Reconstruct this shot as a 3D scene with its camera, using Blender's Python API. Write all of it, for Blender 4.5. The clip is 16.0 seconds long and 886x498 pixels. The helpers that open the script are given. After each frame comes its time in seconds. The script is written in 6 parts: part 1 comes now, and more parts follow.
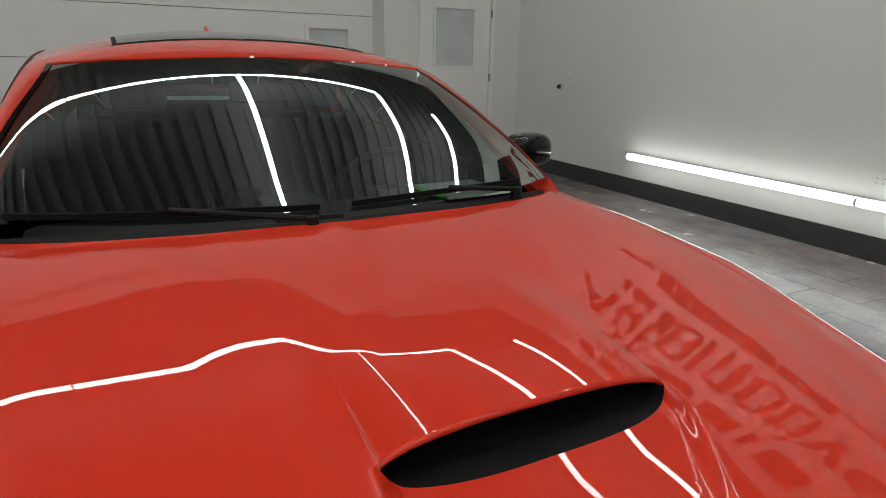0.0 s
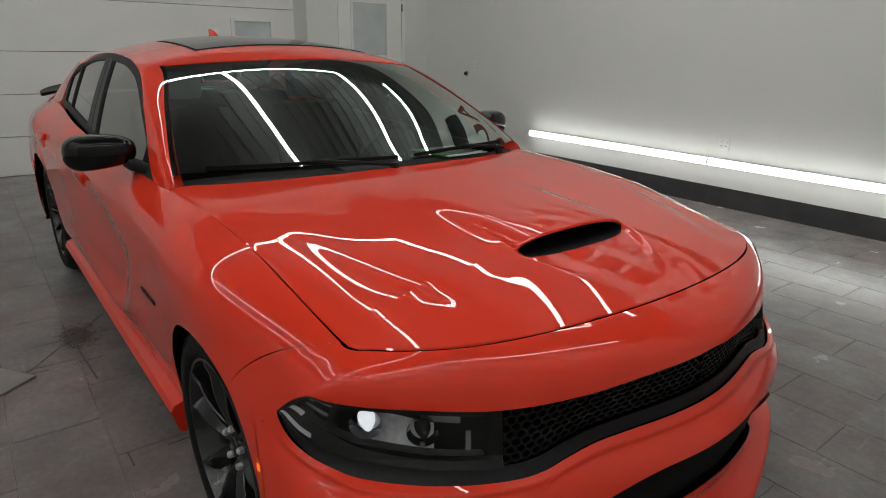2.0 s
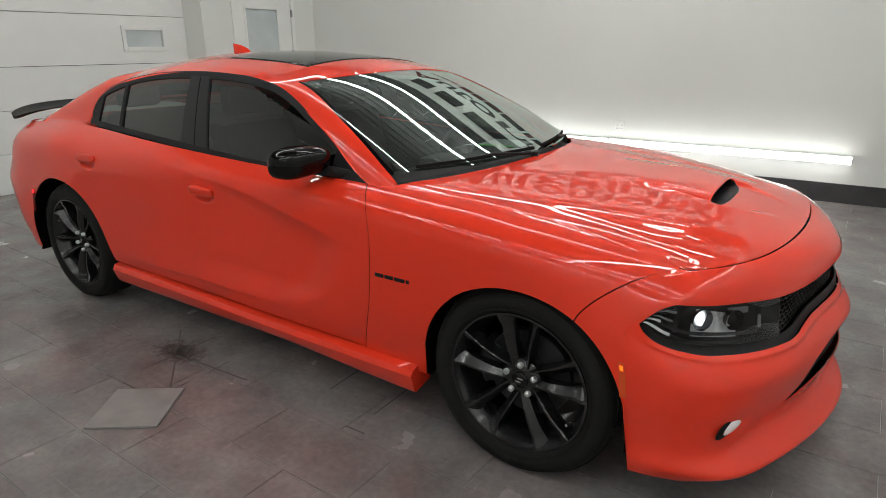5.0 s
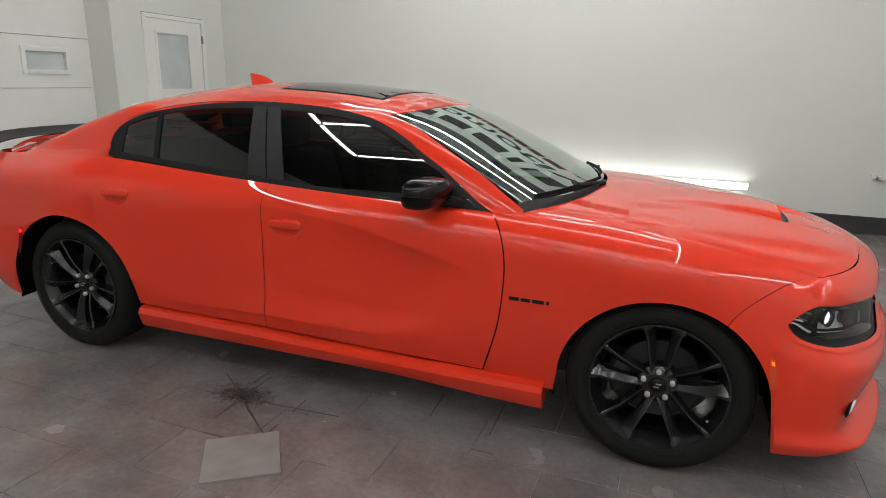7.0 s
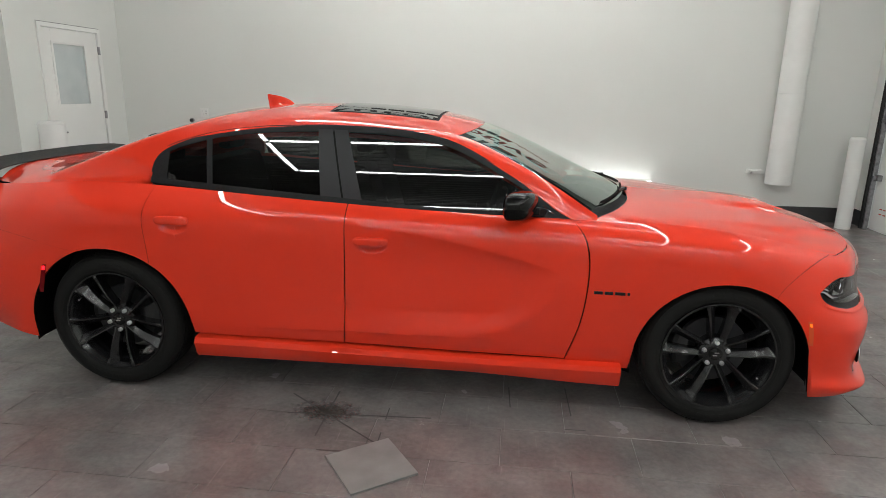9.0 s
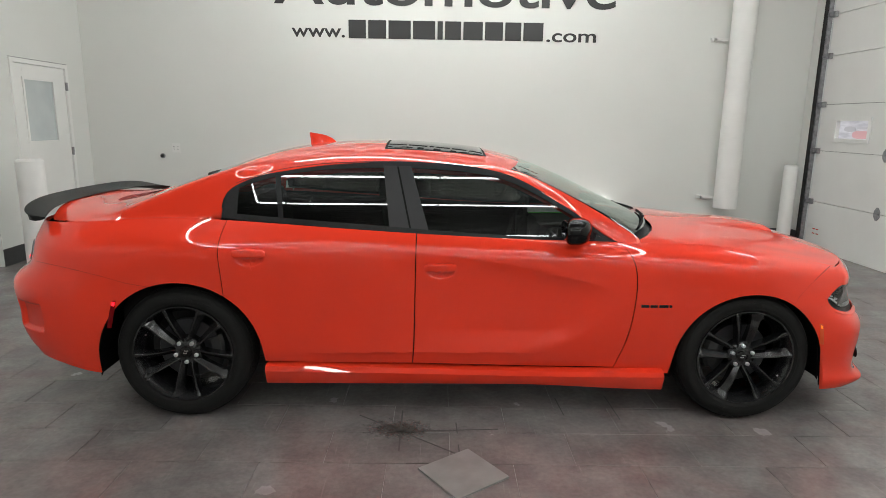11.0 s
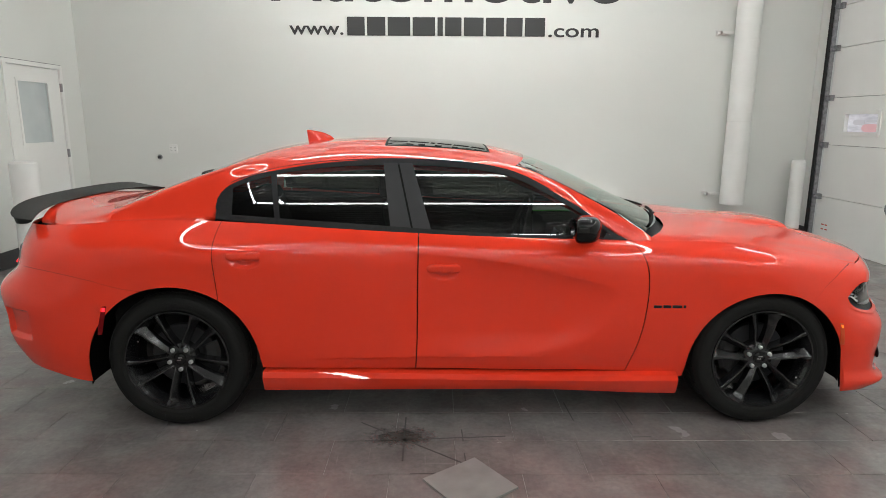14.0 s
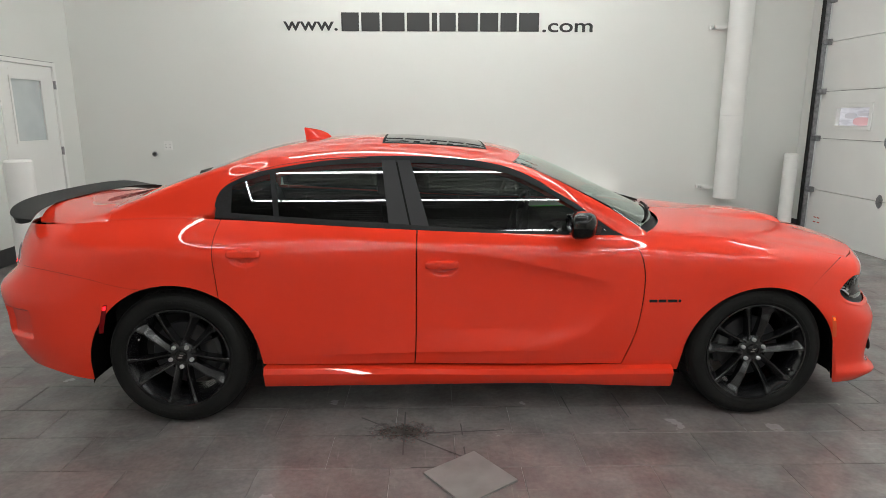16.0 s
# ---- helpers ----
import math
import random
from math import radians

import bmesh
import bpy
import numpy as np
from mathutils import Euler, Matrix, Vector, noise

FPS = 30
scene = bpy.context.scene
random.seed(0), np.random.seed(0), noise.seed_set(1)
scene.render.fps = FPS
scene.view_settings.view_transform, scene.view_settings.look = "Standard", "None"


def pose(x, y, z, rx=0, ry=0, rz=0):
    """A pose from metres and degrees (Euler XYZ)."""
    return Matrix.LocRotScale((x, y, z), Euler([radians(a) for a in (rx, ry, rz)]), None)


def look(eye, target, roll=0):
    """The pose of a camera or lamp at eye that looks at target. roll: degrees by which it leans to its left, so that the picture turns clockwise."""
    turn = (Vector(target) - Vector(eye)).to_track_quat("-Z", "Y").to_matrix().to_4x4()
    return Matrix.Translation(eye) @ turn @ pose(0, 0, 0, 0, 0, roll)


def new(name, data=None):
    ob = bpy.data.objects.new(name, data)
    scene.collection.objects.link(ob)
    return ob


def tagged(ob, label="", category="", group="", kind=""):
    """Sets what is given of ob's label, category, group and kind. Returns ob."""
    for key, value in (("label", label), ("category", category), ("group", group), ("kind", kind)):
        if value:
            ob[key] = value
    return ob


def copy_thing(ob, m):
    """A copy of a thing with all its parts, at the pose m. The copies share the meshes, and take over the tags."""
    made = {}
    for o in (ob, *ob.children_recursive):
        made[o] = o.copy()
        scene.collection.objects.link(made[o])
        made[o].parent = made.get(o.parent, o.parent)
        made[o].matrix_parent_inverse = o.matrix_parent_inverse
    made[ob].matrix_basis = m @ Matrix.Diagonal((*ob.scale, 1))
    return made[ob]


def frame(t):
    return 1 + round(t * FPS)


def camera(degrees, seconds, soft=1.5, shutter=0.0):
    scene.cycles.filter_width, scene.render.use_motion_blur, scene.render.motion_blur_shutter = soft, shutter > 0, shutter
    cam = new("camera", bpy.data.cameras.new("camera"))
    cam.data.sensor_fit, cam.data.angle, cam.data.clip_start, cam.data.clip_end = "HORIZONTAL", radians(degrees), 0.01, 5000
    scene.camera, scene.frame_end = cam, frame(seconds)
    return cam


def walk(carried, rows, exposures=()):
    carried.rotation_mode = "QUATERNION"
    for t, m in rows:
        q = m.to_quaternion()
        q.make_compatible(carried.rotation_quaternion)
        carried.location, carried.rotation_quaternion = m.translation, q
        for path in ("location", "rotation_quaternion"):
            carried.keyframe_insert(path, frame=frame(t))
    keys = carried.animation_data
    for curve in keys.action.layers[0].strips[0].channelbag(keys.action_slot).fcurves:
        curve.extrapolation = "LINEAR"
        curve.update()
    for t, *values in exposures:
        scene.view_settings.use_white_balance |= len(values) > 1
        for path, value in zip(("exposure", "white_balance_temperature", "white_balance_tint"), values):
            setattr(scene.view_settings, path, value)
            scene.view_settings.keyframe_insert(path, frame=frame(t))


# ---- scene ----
cam = camera(71.4, 16.0, soft=0.85)

PATH = [
    (0, (2.527, -0.481, 1.395), (0.837, 0.414, 0.808), 1.3),
    (0.5, (2.629, -0.73, 1.392), (1.032, 0.311, 0.787), 1.3),
    (1, (2.77, -0.985, 1.418), (1.227, 0.128, 0.803), 1.1),
    (1.5, (2.95, -1.194, 1.457), (1.434, -0.045, 0.839), 1.1),
    (2, (3.052, -1.369, 1.452), (1.565, -0.185, 0.83), 1.1),
    (2.5, (3.113, -1.632, 1.46), (1.678, -0.387, 0.835), 1.3),
    (3, (3.068, -1.856, 1.462), (1.689, -0.55, 0.834), 1.1),
    (3.5, (2.892, -2.011, 1.434), (1.593, -0.627, 0.803), 1.1),
    (4, (2.725, -2.207, 1.462), (1.507, -0.752, 0.829), 1.2),
    (4.2, (2.673, -2.297, 1.471), (1.479, -0.825, 0.831), 0.7),
    (6.3, (1.82, -3.14, 1.535), (1.024, -1.387, 0.993), 0.9),
    (6.5, (1.726, -3.177, 1.522), (0.969, -1.404, 0.989), 1.3),
    (7, (1.463, -3.296, 1.516), (0.812, -1.48, 0.989), 1.4),
    (7.5, (1.242, -3.418, 1.524), (0.7, -1.568, 0.993), 1.1),
    (8, (0.993, -3.617, 1.559), (0.575, -1.733, 1.032), 0.9),
    (8.5, (0.739, -3.71, 1.552), (0.427, -1.805, 1.029), 1.1),
    (9, (0.482, -3.779, 1.58), (0.289, -1.853, 1.078), 1.0),
    (11.3, (-0.256, -4.097, 1.611), (-0.187, -2.137, 1.215), 0.7),
    (11.5, (-0.268, -4.051, 1.608), (-0.184, -2.092, 1.216), 0.6),
    (12, (-0.256, -4.017, 1.586), (-0.16, -2.057, 1.2), 0.5),
    (12.5, (-0.263, -3.966, 1.597), (-0.201, -2.005, 1.211), 0.3),
    (13, (-0.253, -3.94, 1.583), (-0.215, -1.977, 1.198), 0.3),
    (13.5, (-0.226, -3.928, 1.588), (-0.189, -1.967, 1.199), 0.2),
    (14, (-0.221, -3.957, 1.586), (-0.18, -1.999, 1.181), 0.2),
    (14.5, (-0.201, -3.96, 1.593), (-0.151, -2.003, 1.18), 0.1),
    (15, (-0.222, -3.98, 1.601), (-0.16, -2.025, 1.184), 0.0),
    (15.5, (-0.24, -3.974, 1.599), (-0.172, -2.02, 1.177), 0.1),
    (16, (-0.241, -3.986, 1.604), (-0.182, -2.032, 1.181), -0.1),
]
walk(cam, [(t, look(e, g, r)) for t, e, g, r in PATH],
     exposures=[(0.0, -0.15), (0.5, -0.48), (1.0, -0.58), (1.5, -0.36), (2.0, -0.12), (2.5, 0.05), (3.5, 0.19), (4.2, 0.41), (6.5, 0.57), (9.0, 0.70), (16.0, 0.80)])

# ---- world and light ----
world = bpy.data.worlds.new("world")
scene.world = world
world.use_nodes = True
world.node_tree.nodes["Background"].inputs[0].default_value = (0.9, 0.95, 1.0, 1)
world.node_tree.nodes["Background"].inputs[1].default_value = 0.6

TUBE_GLOW = 17.0
CEIL_Z = 4.6
TUBE_Z = 4.25

# ---- materials ----
def node_mat(name, colour, rough=0.5, metal=0.0, coat=0.0, coat_rough=0.03, spec=0.5):
    m = bpy.data.materials.new(name)
    m.use_nodes = True
    b = m.node_tree.nodes["Principled BSDF"]
    b.inputs["Base Color"].default_value = (*colour, 1)
    b.inputs["Roughness"].default_value = rough
    b.inputs["Metallic"].default_value = metal
    b.inputs["Coat Weight"].default_value = coat
    b.inputs["Coat Roughness"].default_value = coat_rough
    b.inputs["Specular IOR Level"].default_value = spec
    return m


def add_noise(m, scale, low, high, detail=6.0, bump=0.0, bump_scale=None, rough=None, stretch=(1, 1, 1), object_random=0.0, mix2=None):
    """Colour variation between low and high at a real-world scale, with fine relief and roughness variation."""
    nt = m.node_tree
    b = nt.nodes["Principled BSDF"]
    co = nt.nodes.new("ShaderNodeTexCoord")
    mp = nt.nodes.new("ShaderNodeMapping")
    mp.inputs["Scale"].default_value = stretch
    geo = nt.nodes.new("ShaderNodeNewGeometry")
    nt.links.new(geo.outputs["Position"], mp.inputs["Vector"])
    n = nt.nodes.new("ShaderNodeTexNoise")
    n.inputs["Scale"].default_value = scale
    n.inputs["Detail"].default_value = detail
    nt.links.new(mp.outputs[0], n.inputs["Vector"])
    ramp = nt.nodes.new("ShaderNodeValToRGB")
    ramp.color_ramp.elements[0].position, ramp.color_ramp.elements[1].position = 0.32, 0.68
    ramp.color_ramp.elements[0].color, ramp.color_ramp.elements[1].color = (*low, 1), (*high, 1)
    nt.links.new(n.outputs["Fac"], ramp.inputs[0])
    colour = ramp.outputs[0]
    if mix2:
        n2 = nt.nodes.new("ShaderNodeTexNoise")
        n2.inputs["Scale"].default_value, n2.inputs["Detail"].default_value = mix2[0], 4.0
        nt.links.new(mp.outputs[0], n2.inputs["Vector"])
        mr = nt.nodes.new("ShaderNodeMapRange")
        mr.inputs[1].default_value, mr.inputs[2].default_value = 0.35, 0.7
        mr.inputs[3].default_value, mr.inputs[4].default_value = mix2[1], mix2[2]
        nt.links.new(n2.outputs["Fac"], mr.inputs[0])
        mx = nt.nodes.new("ShaderNodeMix")
        mx.data_type, mx.blend_type = "RGBA", "MULTIPLY"
        mx.inputs[0].default_value = 1.0
        nt.links.new(colour, mx.inputs[6])
        nt.links.new(mr.outputs[0], mx.inputs[7])
        colour = mx.outputs[2]
    if object_random:
        info = nt.nodes.new("ShaderNodeObjectInfo")
        isl = nt.nodes.new("ShaderNodeNewGeometry")
        ad = nt.nodes.new("ShaderNodeMath")
        ad.operation = "ADD"
        nt.links.new(info.outputs["Random"], ad.inputs[0])
        nt.links.new(isl.outputs["Random Per Island"], ad.inputs[1])
        mr = nt.nodes.new("ShaderNodeMapRange")
        mr.inputs[2].default_value = 2.0
        mr.inputs[3].default_value, mr.inputs[4].default_value = 1 - object_random, 1 + object_random
        nt.links.new(ad.outputs[0], mr.inputs[0])
        mx = nt.nodes.new("ShaderNodeMix")
        mx.data_type, mx.blend_type = "RGBA", "MULTIPLY"
        mx.inputs[0].default_value = 1.0
        nt.links.new(colour, mx.inputs[6])
        nt.links.new(mr.outputs[0], mx.inputs[7])
        colour = mx.outputs[2]
    nt.links.new(colour, b.inputs["Base Color"])
    if rough:
        mr = nt.nodes.new("ShaderNodeMapRange")
        mr.inputs[1].default_value, mr.inputs[2].default_value = 0.3, 0.7
        mr.inputs[3].default_value, mr.inputs[4].default_value = rough
        nt.links.new(n.outputs["Fac"], mr.inputs[0])
        nt.links.new(mr.outputs[0], b.inputs["Roughness"])
    if bump:
        nb = nt.nodes.new("ShaderNodeTexNoise")
        nb.inputs["Scale"].default_value, nb.inputs["Detail"].default_value = bump_scale or scale * 8, 4.0
        nt.links.new(mp.outputs[0], nb.inputs["Vector"])
        bp = nt.nodes.new("ShaderNodeBump")
        bp.inputs["Strength"].default_value, bp.inputs["Distance"].default_value = bump, 0.004
        nt.links.new(nb.outputs["Fac"], bp.inputs["Height"])
        nt.links.new(bp.outputs[0], b.inputs["Normal"])
    return m


def glow_mat(name, colour, strength):
    m = bpy.data.materials.new(name)
    m.use_nodes = True
    b = m.node_tree.nodes["Principled BSDF"]
    b.inputs["Base Color"].default_value = (*colour, 1)
    b.inputs["Emission Color"].default_value = (*colour, 1)
    b.inputs["Emission Strength"].default_value = strength
    return m


def glass_mat(name, tint, gloss=(1, 1, 1), ior=1.5):
    """Thin tinted glass: see-through by its tint, with a clear mirror reflection on top."""
    m = bpy.data.materials.new(name)
    m.use_nodes = True
    nt = m.node_tree
    nt.nodes.remove(nt.nodes["Principled BSDF"])
    tr = nt.nodes.new("ShaderNodeBsdfTransparent")
    tr.inputs[0].default_value = (*tint, 1)
    gl = nt.nodes.new("ShaderNodeBsdfGlossy")
    gl.inputs["Roughness"].default_value = 0.004
    gl.inputs["Color"].default_value = (*gloss, 1)
    fr = nt.nodes.new("ShaderNodeFresnel")
    fr.inputs[0].default_value = ior
    mx = nt.nodes.new("ShaderNodeMixShader")
    # both faces of the sheet reflect: 2F / (1 + F)
    twice = nt.nodes.new("ShaderNodeMath")
    twice.operation = "MULTIPLY"
    twice.inputs[1].default_value = 2.0
    more = nt.nodes.new("ShaderNodeMath")
    more.operation = "ADD"
    more.inputs[1].default_value = 1.0
    share = nt.nodes.new("ShaderNodeMath")
    share.operation = "DIVIDE"
    nt.links.new(fr.outputs[0], twice.inputs[0])
    nt.links.new(fr.outputs[0], more.inputs[0])
    nt.links.new(twice.outputs[0], share.inputs[0])
    nt.links.new(more.outputs[0], share.inputs[1])
    nt.links.new(share.outputs[0], mx.inputs[0])
    nt.links.new(tr.outputs[0], mx.inputs[1])
    nt.links.new(gl.outputs[0], mx.inputs[2])
    nt.links.new(mx.outputs[0], nt.nodes["Material Output"].inputs[0])
    return m


paint = node_mat("red_paint", (0.82, 0.042, 0.016), 0.5, 0.0, 1.0, 0.006, spec=0.05)
add_noise(paint, 900.0, (0.78, 0.038, 0.014), (0.86, 0.046, 0.018), 2.0)
black_gloss = node_mat("gloss_black", (0.003, 0.003, 0.003), 0.03, 0.0, 0.0, spec=0.28)
black_satin = node_mat("satin_black", (0.012, 0.012, 0.013), 0.42, spec=0.25)
add_noise(black_satin, 60.0, (0.008, 0.008, 0.009), (0.014, 0.014, 0.016), rough=(0.40, 0.55))
black_pillar = node_mat("pillar_black", (0.018, 0.018, 0.020), 0.42, spec=0.35)
black_matt = node_mat("matt_black", (0.005, 0.005, 0.005), 0.85, spec=0.2)
under_black = node_mat("underbody_black", (0.003, 0.003, 0.003), 0.95, spec=0.1)
spoiler_black = node_mat("spoiler_black", (0.010, 0.011, 0.011), 0.42, spec=0.28)
add_noise(spoiler_black, 40.0, (0.008, 0.009, 0.009), (0.012, 0.013, 0.013), bump=0.1, bump_scale=900)
rubber = node_mat("tyre_rubber", (0.008, 0.008, 0.008), 0.8, spec=0.25)
add_noise(rubber, 25.0, (0.006, 0.006, 0.0058), (0.013, 0.013, 0.0125), rough=(0.62, 0.85), bump=0.15, bump_scale=700)
rim_black = node_mat("rim_black", (0.008, 0.008, 0.009), 0.26, 0.0, 0.35, 0.10, spec=0.5)
lamp_white = glow_mat("lit_lamp", (0.93, 0.96, 1.0), 0.8)
nut_silver = node_mat("nut_silver", (0.62, 0.62, 0.62), 0.38, 0.7)
lens_grey = node_mat("reflector_grey", (0.40, 0.41, 0.43), 0.25, 0.5)
grille_black = node_mat("grille_black", (0.006, 0.006, 0.006), 0.5, spec=0.3)
steel = node_mat("brake_steel", (0.08, 0.08, 0.085), 0.5, 0.9)
caliper_grey = node_mat("caliper_black", (0.02, 0.02, 0.021), 0.45)
chrome = node_mat("chrome", (0.80, 0.80, 0.80), 0.12, 1.0)
# both lamp reflector materials: mirrored tube light put into a pale, barely metallic colour
lens_ripple = node_mat("rippled_reflector", (0.85, 0.86, 0.88), 0.12, 0.0)
add_noise(lens_ripple, 60.0, (0.62, 0.63, 0.65), (0.90, 0.91, 0.92), rough=(0.12, 0.3), bump=0.5, bump_scale=35)
lens_silver = node_mat("reflector", (0.88, 0.89, 0.91), 0.22, 0.2)
ws_glass = glass_mat("windscreen_glass", (0.32, 0.38, 0.345), (0.90, 1.0, 0.95), ior=1.85)
side_glass = glass_mat("privacy_glass", (0.15, 0.165, 0.15), ior=1.42)
clear_lens = glass_mat("clear_lens", (0.92, 0.93, 0.94), ior=1.31)
cabin_black = node_mat("cabin_trim", (0.018, 0.018, 0.018), 0.7)
add_noise(cabin_black, 30.0, (0.014, 0.014, 0.014), (0.024, 0.024, 0.024), bump=0.2, bump_scale=500)
seat_cloth = node_mat("seat_cloth", (0.022, 0.022, 0.023), 0.9)
add_noise(seat_cloth, 120.0, (0.016, 0.016, 0.017), (0.032, 0.032, 0.033), bump=0.3, bump_scale=900)
amber = glow_mat("amber_lamp", (0.60, 0.060, 0.006), 0.05)
amber_hot = glow_mat("amber_bulb", (1.0, 0.15, 0.006), 1.2)
red_lens = node_mat("red_lens", (0.16, 0.003, 0.005), 0.25, spec=0.25)
red_hot = glow_mat("red_bulb", (1.0, 0.004, 0.008), 5.0)
paper = node_mat("paper", (0.62, 0.70, 0.66), 0.7)
green_pen = node_mat("green_edge", (0.06, 0.75, 0.04), 0.5)

wall_paint = node_mat("white_wall", (0.76, 0.76, 0.73), 0.55)
add_noise(wall_paint, 0.8, (0.690, 0.700, 0.672), (0.715, 0.725, 0.697), bump=0.06, bump_scale=260)
door_paint = node_mat("door_white", (0.78, 0.78, 0.76), 0.4)
add_noise(door_paint, 1.5, (0.765, 0.765, 0.745), (0.795, 0.795, 0.775))
garage_paint = node_mat("garage_white", (0.77, 0.77, 0.75), 0.45)
add_noise(garage_paint, 2.0, (0.75, 0.75, 0.73), (0.79, 0.79, 0.77), bump=0.12, bump_scale=140)
base_dark = node_mat("baseboard_dark", (0.035, 0.035, 0.037), 0.5)
add_noise(base_dark, 6.0, (0.03, 0.03, 0.032), (0.045, 0.045, 0.047))
grout = node_mat("grout", (0.20, 0.19, 0.185), 0.85)
add_noise(grout, 3.0, (0.19, 0.18, 0.175), (0.36, 0.35, 0.34))
tile_mat = node_mat("floor_tile", (0.10, 0.097, 0.095), 0.4)
add_noise(tile_mat, 3.5, (0.166, 0.157, 0.155), (0.246, 0.232, 0.227), detail=7.0, rough=(0.245, 0.275), bump=0.05, bump_scale=90,
          object_random=0.08, mix2=(0.7, 0.88, 1.12))
nt = tile_mat.node_tree
geo = nt.nodes.new("ShaderNodeNewGeometry")
b = nt.nodes["Principled BSDF"]
old = b.inputs["Base Color"].links[0].from_socket
for sc, lo, hi, ca, cb, dist in ((1.6, 0.42, 0.66, (1.0, 1.0, 1.0), (0.94, 0.80, 0.79), 0.6), (38.0, 0.35, 0.65, (0.89, 0.89, 0.89), (1.09, 1.09, 1.09), 0.0), (6.0, 0.45, 0.75, (0.95, 0.95, 0.95), (1.12, 1.11, 1.10), 1.5)):
    ns = nt.nodes.new("ShaderNodeTexNoise")
    ns.inputs["Scale"].default_value, ns.inputs["Detail"].default_value, ns.inputs["Distortion"].default_value = sc, 9.0, dist
    ns.inputs["Roughness"].default_value = 0.65
    nt.links.new(geo.outputs["Position"], ns.inputs["Vector"])
    mr = nt.nodes.new("ShaderNodeMapRange")
    mr.inputs[1].default_value, mr.inputs[2].default_value = lo, hi
    nt.links.new(ns.outputs["Fac"], mr.inputs[0])
    tone = nt.nodes.new("ShaderNodeMix")
    tone.data_type = "RGBA"
    tone.inputs[6].default_value, tone.inputs[7].default_value = (*ca, 1), (*cb, 1)
    nt.links.new(mr.outputs[0], tone.inputs[0])
    mul = nt.nodes.new("ShaderNodeMix")
    mul.data_type, mul.blend_type = "RGBA", "MULTIPLY"
    mul.inputs[0].default_value = 1.0
    nt.links.new(old, mul.inputs[6])
    nt.links.new(tone.outputs[2], mul.inputs[7])
    old = mul.outputs[2]
# faint light scuffs in two directions
for sx, sy in ((2.0, 70.0), (60.0, 3.0)):
    mp = nt.nodes.new("ShaderNodeMapping")
    mp.inputs["Scale"].default_value = (sx, sy, 1)
    mp.inputs["Rotation"].default_value = (0, 0, 0.12)
    nt.links.new(geo.outputs["Position"], mp.inputs["Vector"])
    ns = nt.nodes.new("ShaderNodeTexNoise")
    ns.inputs["Scale"].default_value, ns.inputs["Detail"].default_value = 1.0, 3.0
    nt.links.new(mp.outputs[0], ns.inputs["Vector"])
    mr = nt.nodes.new("ShaderNodeMapRange")
    mr.inputs[1].default_value, mr.inputs[2].default_value = 0.66, 0.74
    mr.inputs[3].default_value, mr.inputs[4].default_value = 1.0, 1.22
    nt.links.new(ns.outputs["Fac"], mr.inputs[0])
    mul = nt.nodes.new("ShaderNodeMix")
    mul.data_type, mul.blend_type = "RGBA", "MULTIPLY"
    mul.inputs[0].default_value = 1.0
    nt.links.new(old, mul.inputs[6])
    nt.links.new(mr.outputs[0], mul.inputs[7])
    old = mul.outputs[2]
nt.links.new(old, b.inputs["Base Color"])
loose_tile = node_mat("loose_tile", (0.23, 0.22, 0.215), 0.5)
add_noise(loose_tile, 9.0, (0.205, 0.198, 0.193), (0.265, 0.255, 0.248), detail=9.0, bump=0.1, bump_scale=80)
stain_dark = node_mat("stain", (0.030, 0.026, 0.023), 0.5)
stain_soft = node_mat("dried_stain", (0.040, 0.030, 0.024), 0.5)
nt = stain_soft.node_tree
co = nt.nodes.new("ShaderNodeTexCoord")
ln = nt.nodes.new("ShaderNodeVectorMath")
ln.operation = "LENGTH"
sq = nt.nodes.new("ShaderNodeMapping")
sq.inputs["Scale"].default_value = (5.0, 8.5, 1.0)
nt.links.new(co.outputs["Object"], sq.inputs["Vector"])
nt.links.new(sq.outputs[0], ln.inputs[0])
ns = nt.nodes.new("ShaderNodeTexNoise")
ns.inputs["Scale"].default_value, ns.inputs["Detail"].default_value, ns.inputs["Roughness"].default_value = 22.0, 7.0, 0.7
nt.links.new(co.outputs["Object"], ns.inputs["Vector"])
# dense in the middle, ragged towards the rim
sub = nt.nodes.new("ShaderNodeMath")
sub.operation = "MULTIPLY_ADD"
sub.inputs[1].default_value = -0.42
nt.links.new(ln.outputs["Value"], sub.inputs[0])
nt.links.new(ns.outputs["Fac"], sub.inputs[2])
mr = nt.nodes.new("ShaderNodeMapRange")
mr.inputs[1].default_value, mr.inputs[2].default_value = 0.12, 0.42
mr.inputs[4].default_value = 0.90
nt.links.new(sub.outputs[0], mr.inputs[0])
nt.links.new(mr.outputs[0], nt.nodes["Principled BSDF"].inputs["Alpha"])
ceil_mat = node_mat("ceiling_deck", (0.14, 0.14, 0.14), 0.6)
add_noise(ceil_mat, 2.0, (0.12, 0.12, 0.12), (0.15, 0.15, 0.15))
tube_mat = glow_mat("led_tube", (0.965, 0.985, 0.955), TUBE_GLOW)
wall_tube = glow_mat("wall_led_tube", (0.965, 0.985, 0.955), 8.0)
cap_mat = node_mat("tube_cap", (0.6, 0.6, 0.6), 0.4)
letter_black = node_mat("letter_black", (0.015, 0.015, 0.015), 0.4)
galv = node_mat("galvanised", (0.30, 0.30, 0.31), 0.45, 0.85)
add_noise(galv, 25.0, (0.22, 0.22, 0.23), (0.38, 0.38, 0.39), rough=(0.35, 0.55))
